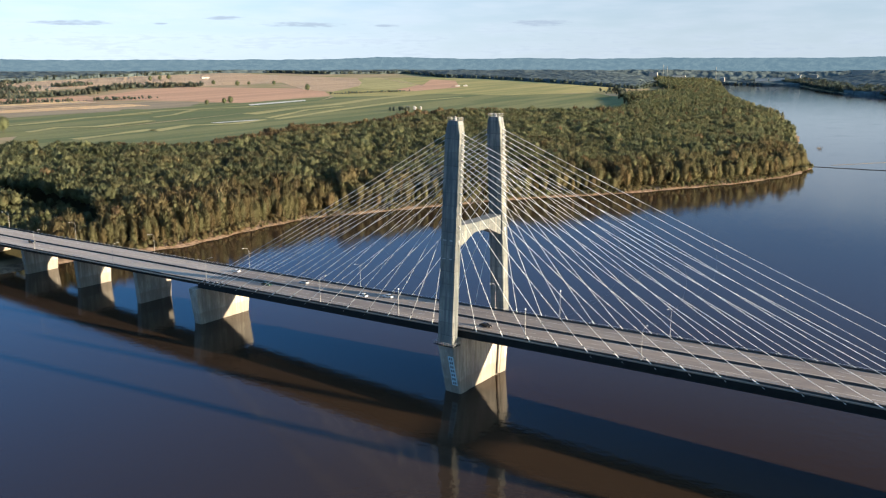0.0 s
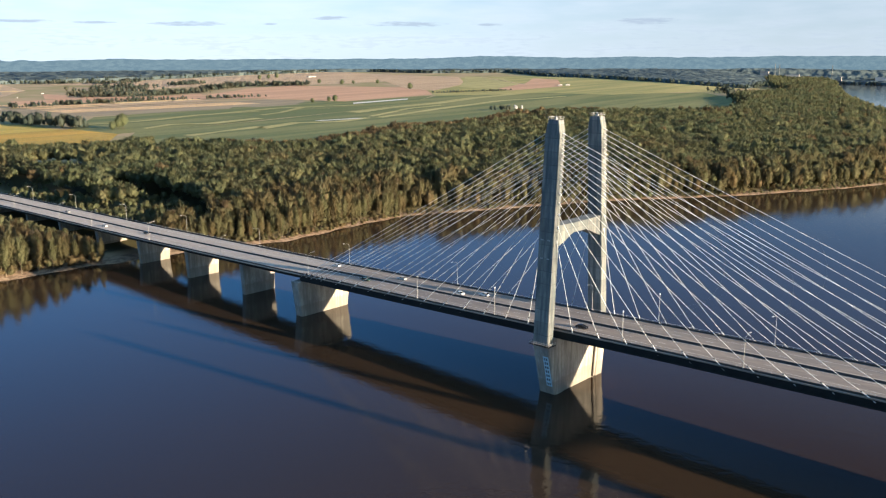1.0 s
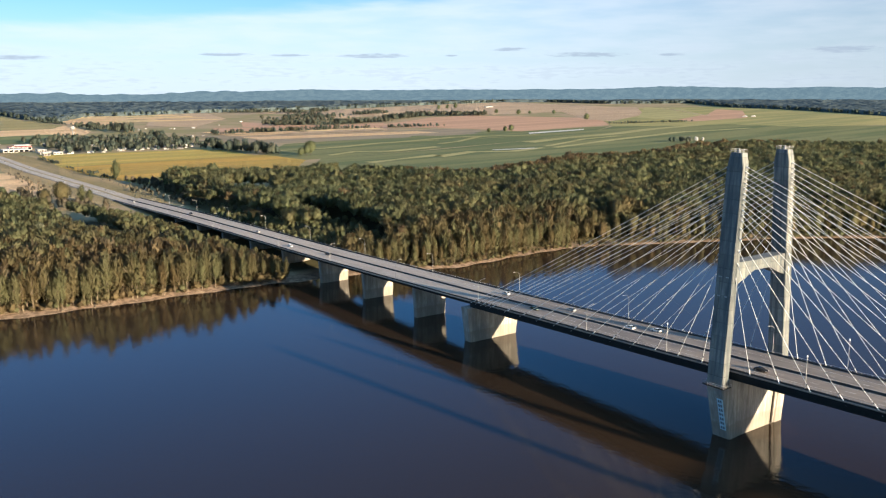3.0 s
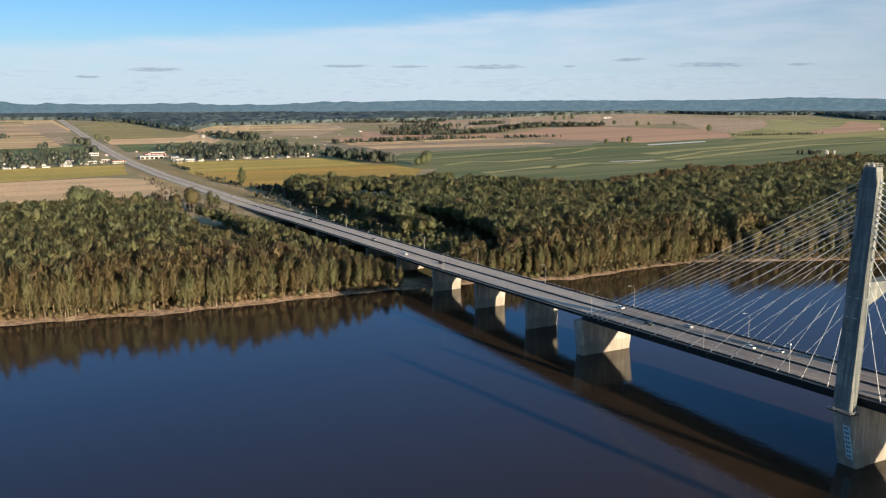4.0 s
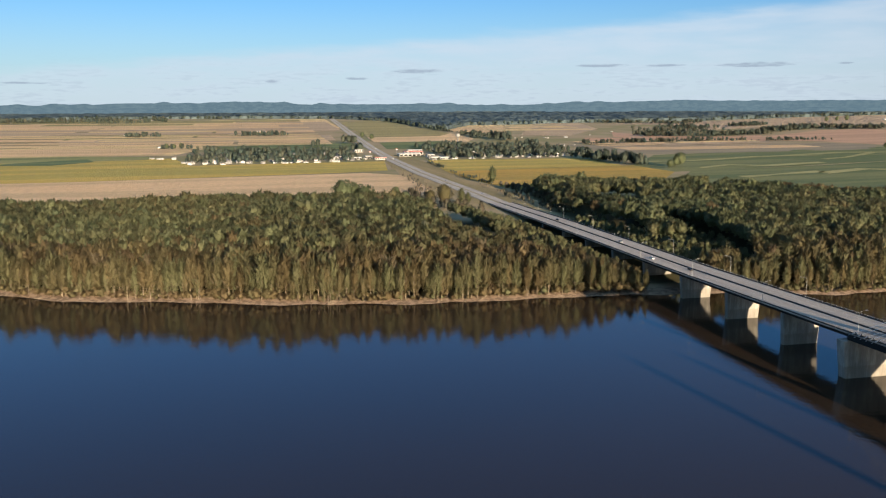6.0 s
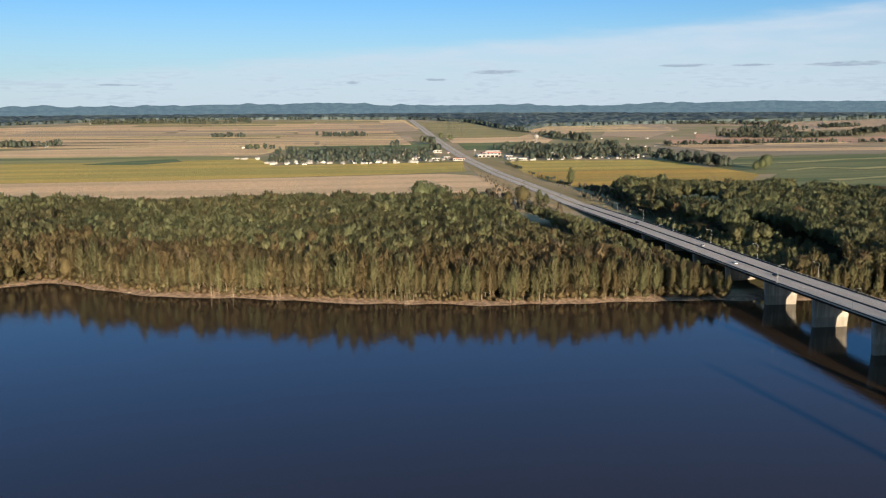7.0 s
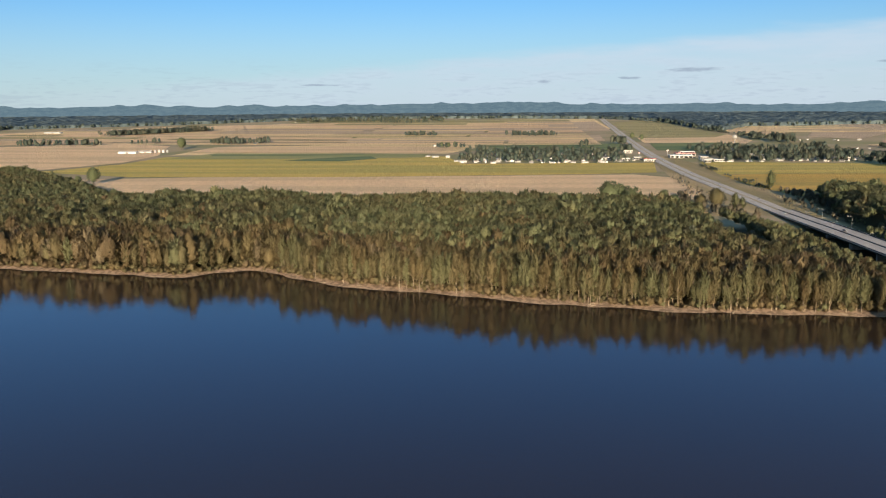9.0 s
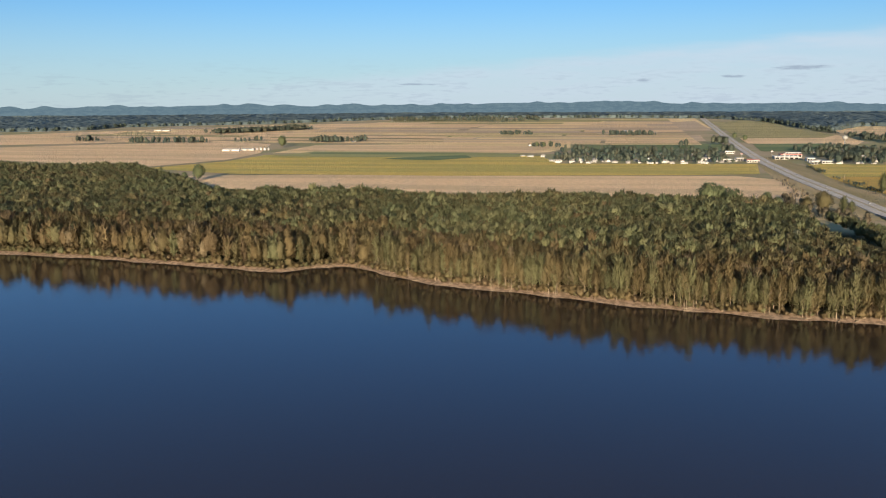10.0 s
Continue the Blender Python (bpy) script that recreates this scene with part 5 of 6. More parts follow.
def make_cable(xd, side, z_top):
    """One stay from the deck's edge to the tower leg, with its sockets and clamp."""
    sx = 1 if xd > 0 else -1
    yl = 17.5 - (z_top - 19.5) * 0.0588
    a = Vector((xd, side * 14.05, deck_z(xd) + 0.1))
    b = Vector((TOWER_X + sx * 3.02, side * (yl - 0.1) - 0.6, z_top))
    d = (b - a).normalized()
    root = thing("stay_cable", a.x, a.y + BY, a.z, "thin pale steel stay cable from the deck edge to the tower", "cable", "stay cables")
    inv = Matrix.Translation(-a)

    def seg(name, p, q, r0, r1, mat, n=6, label=""):
        bm = rod(bmesh.new(), p - a, q - a, r0, r1, n)
        return part(name, bm, mat, root, label)
    # slight sag
    bm = bmesh.new()
    L = (b - a).length
    n = 8
    u = d.orthogonal().normalized()
    w = d.cross(u)
    rings = []
    for k in range(n + 1):
        t = k / n
        c = (b - a) * t - Vector((0, 0, 4 * t * (1 - t) * L * 0.004))
        rings.append([tuple(c + u * (0.086 * math.cos(i * 1.2566)) + w * (0.086 * math.sin(i * 1.2566))) for i in range(5)])
    part("sheath", loft(bm, rings), CABLE, root)
    seg("guide_pipe", a - d * 1.6, a + d * 2.0, 0.18, 0.16, CABLE, 8)
    seg("anchor_socket", a - d * 2.4, a - d * 1.6, 0.34, 0.34, CABLE, 8, "pale anchor socket under the deck edge")
    seg("damper", a + d * 2.0, a + d * 2.5, 0.2, 0.2, FITTING, 8, "dark damper collar")
    seg("tower_socket", b - d * 1.2, b, 0.24, 0.27, CABLE, 8, "pale socket at the tower")
    return root


for side in (-1, 1):
    for xs_ in (LEFT_X, RIGHT_X):
        for xd, zt in zip(xs_, TOP_Z):
            make_cable(xd, side, zt)

# cross ties that link the stays
def cable_point(xd, side, zt, t):
    sx = 1 if xd > 0 else -1
    yl = 17.5 - (zt - 19.5) * 0.0588
    a = Vector((xd, side * 14.05, deck_z(xd) + 0.1))
    b = Vector((TOWER_X + sx * 3.02, side * (yl - 0.1) - 0.6, zt))
    return a.lerp(b, t) + Vector((0, BY, 0))


for side in (-1, 1):
    for xs_ in (LEFT_X, RIGHT_X):
        for f0, k0 in ((0.34, 7), (0.36, 11)):
            bm = bmesh.new()
            pts = [cable_point(xs_[k], side, TOP_Z[k], f0 + (k - k0) * 0.045) for k in range(k0 - 4, 16) if 0.05 < f0 + (k - k0) * 0.045 < 0.8]
            for p, q in zip(pts, pts[1:]):
                rod(bm, p, q, 0.035, n=4)
            for p in pts:
                box(bm, p.x - 0.15, p.x + 0.15, p.y - 0.16, p.y + 0.16, p.z - 0.15, p.z + 0.15)
            tie = part("cross_tie", bm, FITTING, None)
            tagged(tie, "thin dark cross tie clamped to the stay cables", "cable tie", "cross ties")

# ---- piers ----


def make_pier(x, top, base_half, top_half, hx, label, cap=0.0):
    pier = thing("bridge_pier", x, BY, 0, label, "bridge pier", "bridge piers")
    foot = min(-5.0, float(ground_z(x, 0)) - 2.0)
    bm = bmesh.new()
    loft(bm, [octagon(0, 0, hx + 0.12, base_half - 0.2, 0.7, foot), octagon(0, 0, hx, base_half, 0.5, 0.0), octagon(0, 0, hx, top_half, 0.4, top)])
    part("shaft", bm, PIER, pier, "stained concrete pier wall")
    for y in (-8.6, -4.3, 0, 4.3, 8.6):
        bm = bmesh.new()
        box(bm, -0.7, 0.7, y - 0.6, y + 0.6, top, top + 0.5)
        part("bearing", bm, STEEL_DARK, pier)
    return pier


make_pier(-142.7, deck_z(-142.7) - 3.5, 14.4, 16.6, 2.5, "wide flared concrete anchor pier in the river")
for k in range(11):
    x = -194.3 - 52.3 * k
    make_pier(x, deck_z(x) - 3.2, 9.4, 10.4, 1.6, "flared concrete bridge pier" + (" standing in the river" if x > -310 else " standing among the trees"))

# abutment where the deck meets the bank of the highway
ab = thing("abutment", X_END, BY, 0, "concrete abutment at the end of the bridge", "abutment")
bm = bmesh.new()
box(bm, -3.0, 0.6, -15.2, 15.2, 2.0, deck_z(X_END) - 0.45)
part("wall", bm, PIER, ab)

# ---- street lamps on the deck ----


def make_lamp(side):
    lamp = thing("street_lamp", label="slender galvanised street lamp with a curved arm on the bridge parapet", category="street lamp", group="street lamps")
    bm = bmesh.new()
    rod(bm, (0, 0, 0.6), (0, 0, 9.6), 0.10, 0.06, 7)
    part("pole", bm, STEEL_GREY, lamp)
    bm = bmesh.new()
    pts = [(0, 0, 9.6), (0, -side * 0.5, 10.3), (0, -side * 1.4, 10.75), (0, -side * 3.2, 11.0)]
    for p, q in zip(pts, pts[1:]):
        rod(bm, p, q, 0.05, 0.045, 5)
    part("arm", bm, STEEL_GREY, lamp)
    bm = bmesh.new()
    box(bm, -0.2, 0.2, min(-side * 3.0, -side * 4.0), max(-side * 3.0, -side * 4.0), 10.9, 11.12, 0.05)
    part("lamp_head", bm, STEEL_GREY, lamp)
    bm = bmesh.new()
    box(bm, -0.25, 0.25, -0.25, 0.25, 0.58, 0.9, 0.05)
    part("base_plate", bm, STEEL_GREY, lamp)
    return lamp


def make_mast(side):
    mast = thing("mast_light", label="plain galvanised mast with a small round light", category="mast light", group="mast lights")
    bm = bmesh.new()
    rod(bm, (0, 0, 0.6), (0, 0, 11.0), 0.12, 0.08, 7)
    part("pole", bm, STEEL_GREY, mast)
    bm = bmesh.new()
    rod(bm, (0, 0, 11.0), (0, 0, 11.5), 0.28, 0.2, 8)
    part("lamp_head", bm, CABLE, mast)
    return mast


for side, xs_ in ((1, [-646, -573, -501, -429, -357, -284, -211, -138, -68, 0.5, 70.5, 141]), (-1, [-610, -537, -465, -393, -348, -278, -206, -135, -65, 72, 143])):
    lamp = make_lamp(side)
    for x in xs_:
        copy_thing(lamp, pose(x, BY + side * 14.05, deck_z(x) - 0.05))
    remove_thing(lamp)
for side, xs_ in ((1, [28.5, -24.6]), (-1, [30.2, -24.6])):
    mast = make_mast(side)
    for x in xs_:
        copy_thing(mast, pose(x, BY + side * 14.05, deck_z(x) - 0.05))
    remove_thing(mast)

# ---- highway ----
ROAD = [(-735, 0), (-812, 0), (-922, -2), (-1163, -8), (-1480, -4), (-1940, 12), (-2654, 42), (-3380, 72), (-4009, 96), (-4380, 110)]


def road_strip(name, half, lift, mat, label, off=0.0, x_from=0):
    xs = np.concatenate([np.arange(-735, -1800, -25.0), np.arange(-1800, -4400, -60.0)])
    ys = np.interp(-xs, [-p[0] for p in ROAD], [p[1] for p in ROAD]) + off
    zs = ground_z(xs, ys) + lift
    for i, x in enumerate(xs):
        t = float(sstep(np.array(x), -900, -735))
        zs[i] = zs[i] * (1 - t) + (deck_z(X_END) + lift - 1.0) * t
    bm = bmesh.new()
    loft(bm, [[(x, y - half, z), (x, y - half - 2.5, z - 3), (x, y + half + 2.5, z - 3), (x, y + half, z)] for x, y, z in zip(xs, ys, zs)])
    ob = part(name, bm, mat, None)
    return tagged(ob, label, "road", kind="structure")


road_strip("road", 11.5, 1.0, ROADWAY, "straight pale concrete highway between fields")
road_strip("median", 0.9, 1.12, MEADOW, "dry grass median strip of the highway")
for off in (-5.4, 5.4, -10.6, 10.6):
    bm = bmesh.new()
    xs = np.concatenate([np.arange(-735, -1500, -25.0)])
    ys = np.interp(-xs, [-p[0] for p in ROAD], [p[1] for p in ROAD]) + off
    zs = ground_z(xs, ys) + 1.03
    for i, x in enumerate(xs):
        t = float(sstep(np.array(x), -900, -735))
        zs[i] = zs[i] * (1 - t) + (deck_z(X_END) + 0.03) * t
    for a in range(len(xs) - 1):
        bm.faces.new([bm.verts.new(v) for v in ((xs[a], ys[a] - 0.1, zs[a]), (xs[a + 1], ys[a + 1] - 0.1, zs[a + 1]), (xs[a + 1], ys[a + 1] + 0.1, zs[a + 1]), (xs[a], ys[a] + 0.1, zs[a]))])
    tagged(part("road_line", bm, PAINT, None), "painted line along the highway", "road line", kind="structure")

# ---- village, farms, tower, single trees ----


def make_house(w, d, h, roof_h, wall, roof):
    house = thing("house", label="small white house with a pitched roof", category="house", group="village houses")
    bm = bmesh.new()
    loft(bm, [[(-w / 2, -d / 2, z), (w / 2, -d / 2, z), (w / 2, d / 2, z), (-w / 2, d / 2, z)] for z in (-0.6, h)])
    part("wall", bm, wall, house)
    bm = bmesh.new()
    e = 0.5
    loft(bm, [[(x, -d / 2 - e, h - 0.2), (x, d / 2 + e, h - 0.2), (x, 0.0, h + roof_h)] for x in (-w / 2 - e, w / 2 + e)])
    part("roof", bm, roof, house)
    for s in (-1, 1):
        for xc in np.linspace(-w * 0.35, w * 0.35, 3):
            bm = bmesh.new()
            y = s * (d / 2 + 0.03)
            box(bm, float(xc) - 0.6, float(xc) + 0.6, y - 0.03, y + 0.03, 0.9, 2.2)
            part("window", bm, GLASS_DARK, house)
    for s in (-1, 1):
        bm = bmesh.new()
        x = s * (w / 2 + 0.03)
        box(bm, x - 0.03, x + 0.03, -0.5, 0.5, 0.0, 2.1)
        part("door", bm, ROOF_GREY, house)
    return house


def set_down(proto, spots, label=None):
    for x, y, rz, sc in spots:
        m = pose(x, y, float(ground_z(x, y)) + 0.3, 0, 0, rz)
        ob = copy_thing(proto, m)
        ob.matrix_basis = m @ Matrix.Scale(sc * 0.75, 4)
        if label:
            ob["label"] = label


houses = [make_house(13, 8, 2.8, 2.0, WHITE_WALL, ROOF_GREY), make_house(18, 6, 2.8, 1.0, WHITE_WALL, WHITE_WALL), make_house(10, 8, 4.0, 2.6, WHITE_WALL, ROOF_GREY)]
VILLAGE = [(-1629, -464), (-1607, -446), (-1601, -419), (-1478, -387), (-1446, -378), (-1525, -375), (-1488, -354), (-1552, -349), (-1501, -336), (-1436, -320), (-1464, -314), (-1512, -312), (-1492, -293), (-1475, -285), (-1489, -277), (-1567, -242), (-1497, -234), (-1478, -220), (-1508, -201), (-1442, -198), (-1457, -192)]
VILLAGE += [(-1471, -183), (-1439, -172), (-1497, -147), (-1524, -109), (-1484, -82), (-1513, -57), (-1503, 79), (-1536, 100), (-1516, 108), (-1566, 130), (-1524, 161), (-1539, 178), (-1534, 197), (-1530, 217), (-1544, 239), (-1524, 247), (-1522, 268), (-1534, 293), (-1549, 310), (-1529, 322), (-1508, 338), (-1519, 359)]
VILLAGE += [(-2259, 425), (-2223, 440), (-2246, 476), (-2271, 504), (-2222, 567), (-2237, 628), (-1883, 494), (-1879, 519), (-2122, -1087), (-2109, -988), (-2159, -997), (-2675, -656), (-2025, -422), (-2012, -490), (-2839, -251), (-2795, -232), (-2826, -193), (-3655, -1293), (-3710, -1249), (-3822, -1144), (-3938, -1002), (-3904, -711), (-3898, -673), (-2512, 889), (-2336, 743), (-2686, 1378), (-2734, 1432), (-2238, 563), (-2256, 634), (-3180, 2729), (-3120, 2690)]
hr = random.Random(5)
VILLAGE += [(hr.uniform(-1700, -1450), hr.uniform(-385, -75)) for _ in range(26)] + [(-1440 - hr.uniform(0, 30), -378 + 25 * k + hr.uniform(-7, 7)) for k in range(11)]
VILLAGE += [(hr.uniform(-1780, -1500), hr.uniform(120, 370)) for _ in range(22)] + [(-1478 - hr.uniform(0, 24), 120 + 30 * k + hr.uniform(-8, 8)) for k in range(8)]
for k, (x, y) in enumerate(VILLAGE):
    set_down(houses[(k * 7 + k // 3) % 3], [(x, y, float(rng.choice([90, 84, 98, 0, 20, 45, 130])), float(rng.uniform(0.85, 1.3)) * (0.65 if y > 400 else 1.0))])
for h in houses:
    remove_thing(h)


def make_store(w, d, h, roof, label):
    st = thing("roadside_store", label=label, category="store")
    bm = bmesh.new()
    box(bm, -w / 2, w / 2, -d / 2, d / 2, -0.6, h)
    part("wall", bm, WHITE_WALL, st)
    bm = bmesh.new()
    box(bm, -w / 2 - 0.6, w / 2 + 0.6, -d / 2 - 0.6, d / 2 + 0.6, h + 0.01, h + 0.9, 0.1)
    part("roof", bm, roof, st)
    for k in range(5):
        bm = bmesh.new()
        y = -d / 2 + (k + 0.5) * d / 5
        box(bm, w / 2, w / 2 + 0.06, y - d / 14, y + d / 14, 0.6, h - 0.8)
        part("window", bm, GLASS_DARK, st)
    return st


for x, y, w, d, h, roof, label in ((-1600, 50, 30, 44, 4.5, WHITE_WALL, "long white roadside store with a flat roof"), (-1655, 68, 24, 40, 5.5, ROOF_RED, "low roadside store with a red roof"), (-1720, 84, 20, 30, 5, WHITE_WALL, "white flat-roofed roadside store"), (-1545, 84, 22, 14, 5.5, WHITE_WALL, "white boxy roadside store"),
                                   (-1455, 74, 12, 12, 5, WHITE_WALL, "small white pump house beside the field"), (-1485, 104, 10, 24, 3.5, WHITE_WALL, "low white roadside store"), (-1508, -68, 14, 24, 4, WHITE_WALL, "low white roadside store"), (-1530, -44, 14, 14, 5.5, WHITE_WALL, "white boxy roadside store"), (-1500, -24, 12, 22, 3.8, ROOF_RED, "small store with a red roof"), (-1560, -88, 16, 26, 4, ROOF_GREY, "low roadside store with a grey roof"), (-1760, -36, 14, 18, 4.5, WHITE_WALL, "white flat-roofed roadside store")):
    st = make_store(w, d, h, roof, label)
    st.matrix_basis = pose(x, y, float(ground_z(x, y)) + 0.3)


def make_shed(length, label):
    sh = thing("farm_shed", label=label, category="shed", group="farm sheds")
    bm = bmesh.new()
    box(bm, -7, 7, -length / 2, length / 2, -0.6, 3.2)
    part("wall", bm, WHITE_WALL, sh)
    bm = bmesh.new()
    loft(bm, [[(-7.6, y, 3.1), (7.6, y, 3.1), (0, y, 5.4)] for y in (-length / 2 - 0.5, length / 2 + 0.5)])
    part("roof", bm, WHITE_WALL, sh)
    bm = bmesh.new()
    box(bm, 7.0, 7.08, -3, 3, 0, 2.9)
    part("door", bm, ROOF_GREY, sh)
    return sh


for x, y, L, rz in ((-1728, -1166, 42, 0), (-1753, -1135, 30, 4), (-2672, -1880, 60, 0), (-1640, 2365, 36, 30), (-1625, 2392, 26, 30), (-3000, 2330, 50, 10)):
    sh = make_shed(L, "long white farm shed with a pale metal roof")
    sh.matrix_basis = pose(x, y, float(ground_z(x, y)) + 0.3, 0, 0, rz)


def make_bin(r, h):
    b = thing("grain_bin", label="round pale metal grain bin with a cone roof", category="grain bin", group="grain bins")
    bm = bmesh.new()
    rod(bm, (0, 0, -0.6), (0, 0, h), r, n=14)
    part("wall", bm, WHITE_WALL, b)
    bm = bmesh.new()
    rod(bm, (0, 0, h), (0, 0, h + r * 0.55), r + 0.25, 0.4, n=14)
    part("roof", bm, STEEL_GREY, b)
    return b


for x, y, r, h in ((-1030, 1262, 2.8, 6), (-1020, 1272, 2.6, 6), (-1028, 1283, 3.2, 7), (-1014, 1292, 2.6, 6), (-1024, 1300, 2.8, 7), (-1010, 1306, 2.6, 6), (-1752, -1122, 2.6, 5), (-1756, -1114, 2.6, 5), (-1760, -1106, 2.4, 6), (-1764, -1098, 2.6, 5), (-1768, -1090, 2.4, 5)):
    b = make_bin(r, h)
    b.matrix_basis = pose(x, y, float(ground_z(x, y)) + 0.3)


def make_water_tower():
    x, y = -1816, 205
    g = float(ground_z(x, y))
    wt = thing("water_tower", x, y, g, "white single-stem water tower with a round tank", "water tower")
    bm = bmesh.new()
    rod(bm, (0, 0, -0.5), (0, 0, 3.0), 2.6, 1.1, 12)
    rod(bm, (0, 0, 3.0), (0, 0, 27.0), 1.1, 1.0, 12)
    part("stem", bm, WHITE_WALL, wt)
    bm = bmesh.new()
    rings = []
    for k in range(9):
        a = -math.pi / 2 + math.pi * (k + 0.4) / 8.8
        rings.append([(5.4 * math.cos(a) * math.cos(t * math.pi / 8), 5.4 * math.cos(a) * math.sin(t * math.pi / 8), 31.5 + 4.9 * math.sin(a)) for t in range(16)])
    part("tank", loft(bm, rings), WHITE_WALL, wt)
    return wt


make_water_tower()

SINGLE = [make_tree("field_tree", WIDE_NEAR, k, "round leafy dark green tree standing in the fields", tint=0.1) for k in range(5)]


def single(spots):
    for i, (x, y, h) in enumerate(spots):
        place_trees(SINGLE[i % 5], [(x, y)], [h])


single([(-728, -172, 31), (-740, -158, 27), (-715, -150, 26), (-999, -872, 24), (-1008, -900, 12), (-1870, -1097, 30)])
single([(-1538, 1213, 19), (-1546, 1200, 15), (-1529, 1132, 14), (-1855, 1811, 24), (-1182, 447, 25), (-1168, 432, 19), (-1149, 412, 16), (-2428, 1903, 20), (-2297, 1902, 22), (-2252, 2040, 18), (-2326, 1984, 15), (-2990, 2128, 24), (-2907, 1974, 22), (-2960, 2060, 20)])
single([(-770, -98, 13), (-800, -105, 15), (-830, -100, 12), (-2268, 60, 17), (-2379, 46, 17), (-1962, -468, 14), (-1963, -433, 15), (-1955, -450, 13)])
for t in SINGLE:
    remove_thing(t)

LONE = [make_tree("field_tree", LONE_NEAR, 0, "narrow leafy tree with foliage down to the ground", tint=0.2), make_tree("roadside_tree", WIDE_NEAR, 5, "broad pale green tree beside the highway", tint=0.62), make_tree("roadside_tree", LONE_NEAR, 1, "dark olive tree beside the highway", tint=0.3)]
place_trees(LONE[0], [(-954, 52)], [26])
place_trees(LONE[1], [(-744, -60), (-752, -74)], [22, 15])
place_trees(LONE[2], [(-738, -42), (-733, -36)], [19, 15])
for t in LONE:
    remove_thing(t)


def clump(spots, spread, count, lo, hi, label, t0=0.0, t1=0.35, pale=0.25):
    c = np.concatenate([np.asarray(s, float)[None] + rng.normal(size=(count, 2)) * spread for s in spots])
    plant("tree_group", c, rng.uniform(lo, hi, len(c)), VILLAGE_CROWNS, np.where(rng.uniform(0, 1, len(c)) < 0.45, pale, rng.uniform(t0, t1, len(c))), label, mat=LEAF_HAZE)


def hedge(a, b, width, count, lo, hi, label):
    count, lo, hi = int(count * 2.6), lo * 0.45, hi * 1.1
    hubs = rng.uniform(0, 1, max(3, count // 9))
    t = np.clip(rng.choice(hubs, count) + rng.normal(size=count) * 0.05, 0, 1)[:, None]
    c = np.asarray(a, float) * (1 - t) + np.asarray(b, float) * t + rng.normal(size=(count, 2)) * width
    plant("tree_row", c, rng.uniform(lo, hi, count), ROUND_FAR, rng.uniform(0.05, 0.5, count), label, width=1.25, mat=LEAF_HAZE)


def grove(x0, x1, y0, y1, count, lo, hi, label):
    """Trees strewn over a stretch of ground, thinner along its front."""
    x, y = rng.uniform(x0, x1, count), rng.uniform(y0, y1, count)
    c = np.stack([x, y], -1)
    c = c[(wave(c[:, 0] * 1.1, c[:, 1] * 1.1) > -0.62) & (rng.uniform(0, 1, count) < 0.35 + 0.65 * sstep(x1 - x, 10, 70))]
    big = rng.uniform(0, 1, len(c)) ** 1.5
    plant("tree_group", c, lo + (hi - lo) * big, VILLAGE_CROWNS, rng.uniform(0.0, 0.42, len(c)), label, width=1.1, mat=LEAF_HAZE)


grove(-1830, -1432, -390, -62, 440, 6, 17, "leafy trees among the village houses")
grove(-1930, -1465, 112, 420, 540, 7, 19, "leafy trees among the village houses")
clump([(-2096, -19)], (10, 8), 6, 16, 26, "round green trees beside the highway")
clump([(-1978, -116), (-1764, -44)], (8, 8), 4, 15, 22, "round green trees beside the highway")
clump([(-2415, 385), (-2350, 392), (-2297, 386), (-2270, 400), (-2230, 412), (-2180, 412), (-2127, 410)], (22, 16), 8, 9, 24, "dark green belt of trees round farm houses")
clump([(-1425, 372), (-1400, 376), (-1380, 380), (-1345, 380), (-1315, 382), (-1285, 388), (-1258, 392), (-1235, 402)], (12, 10), 7, 10, 24, "dark green grove at the field's edge")
clump([(-2098, -1308), (-2159, -1295), (-2126, -1100), (-2200, -1080), (-2140, -1010)], (14, 14), 6, 10, 18, "grove round a farmstead")
clump([(-1990, -1560), (-1982, -1545), (-1995, -1530), (-2010, -1480), (-2023, -1430), (-2030, -1400), (-2053, -1776), (-2045, -1760)], (12, 18), 8, 8, 20, "grove round a farmstead")
clump([(-2557, -300), (-2565, -270), (-2560, -240), (-2570, -205), (-2573, -180)], (16, 12), 9, 8, 18, "grove in the open fields")
clump([(-3717, -1110), (-3715, -1020), (-3713, -933), (-3660, -860), (-3605, -797), (-3690, -720), (-3800, -655)], (24, 22), 9, 10, 20, "groves round far farmsteads")
clump([(-2115, -1078), (-2100, -1052), (-2118, -1035), (-2150, -990)], (14, 10), 9, 12, 21, "grove round a farmstead")
clump([(-2570, -635), (-2572, -615), (-2568, -590), (-2568, -560)], (14, 10), 9, 9, 17, "grove in the open fields")
clump([(-1966, -475), (-1962, -450), (-1955, -430)], (8, 8), 5, 8, 14, "grove round a farmstead")
clump([(-1010, 1215), (-996, 1235)], (10, 10), 6, 8, 13, "trees beside the grain bins")
hedge((-2522, -1590), (-2875, -1420), 16, 170, 12, 19, "long row of dark trees between fields")
hedge((-1904, 556), (-1929, 751), 10, 40, 7, 13, "hedge with low trees between fields")
hedge((-1929, 751), (-1950, 960), 10, 44, 6, 13, "hedge with low trees between fields")
hedge((-1935, 960), (-1884, 1230), 10, 44, 5, 11, "hedge with low trees between fields")
hedge((-2235, 880), (-2157, 1010), 22, 44, 9, 17, "belt of trees between fields")
hedge((-2157, 1010), (-2216, 1262), 14, 60, 10, 17, "belt of trees between fields")
hedge((-2740, 1171), (-2560, 1260), 50, 46, 9, 17, "grove of trees between fields")
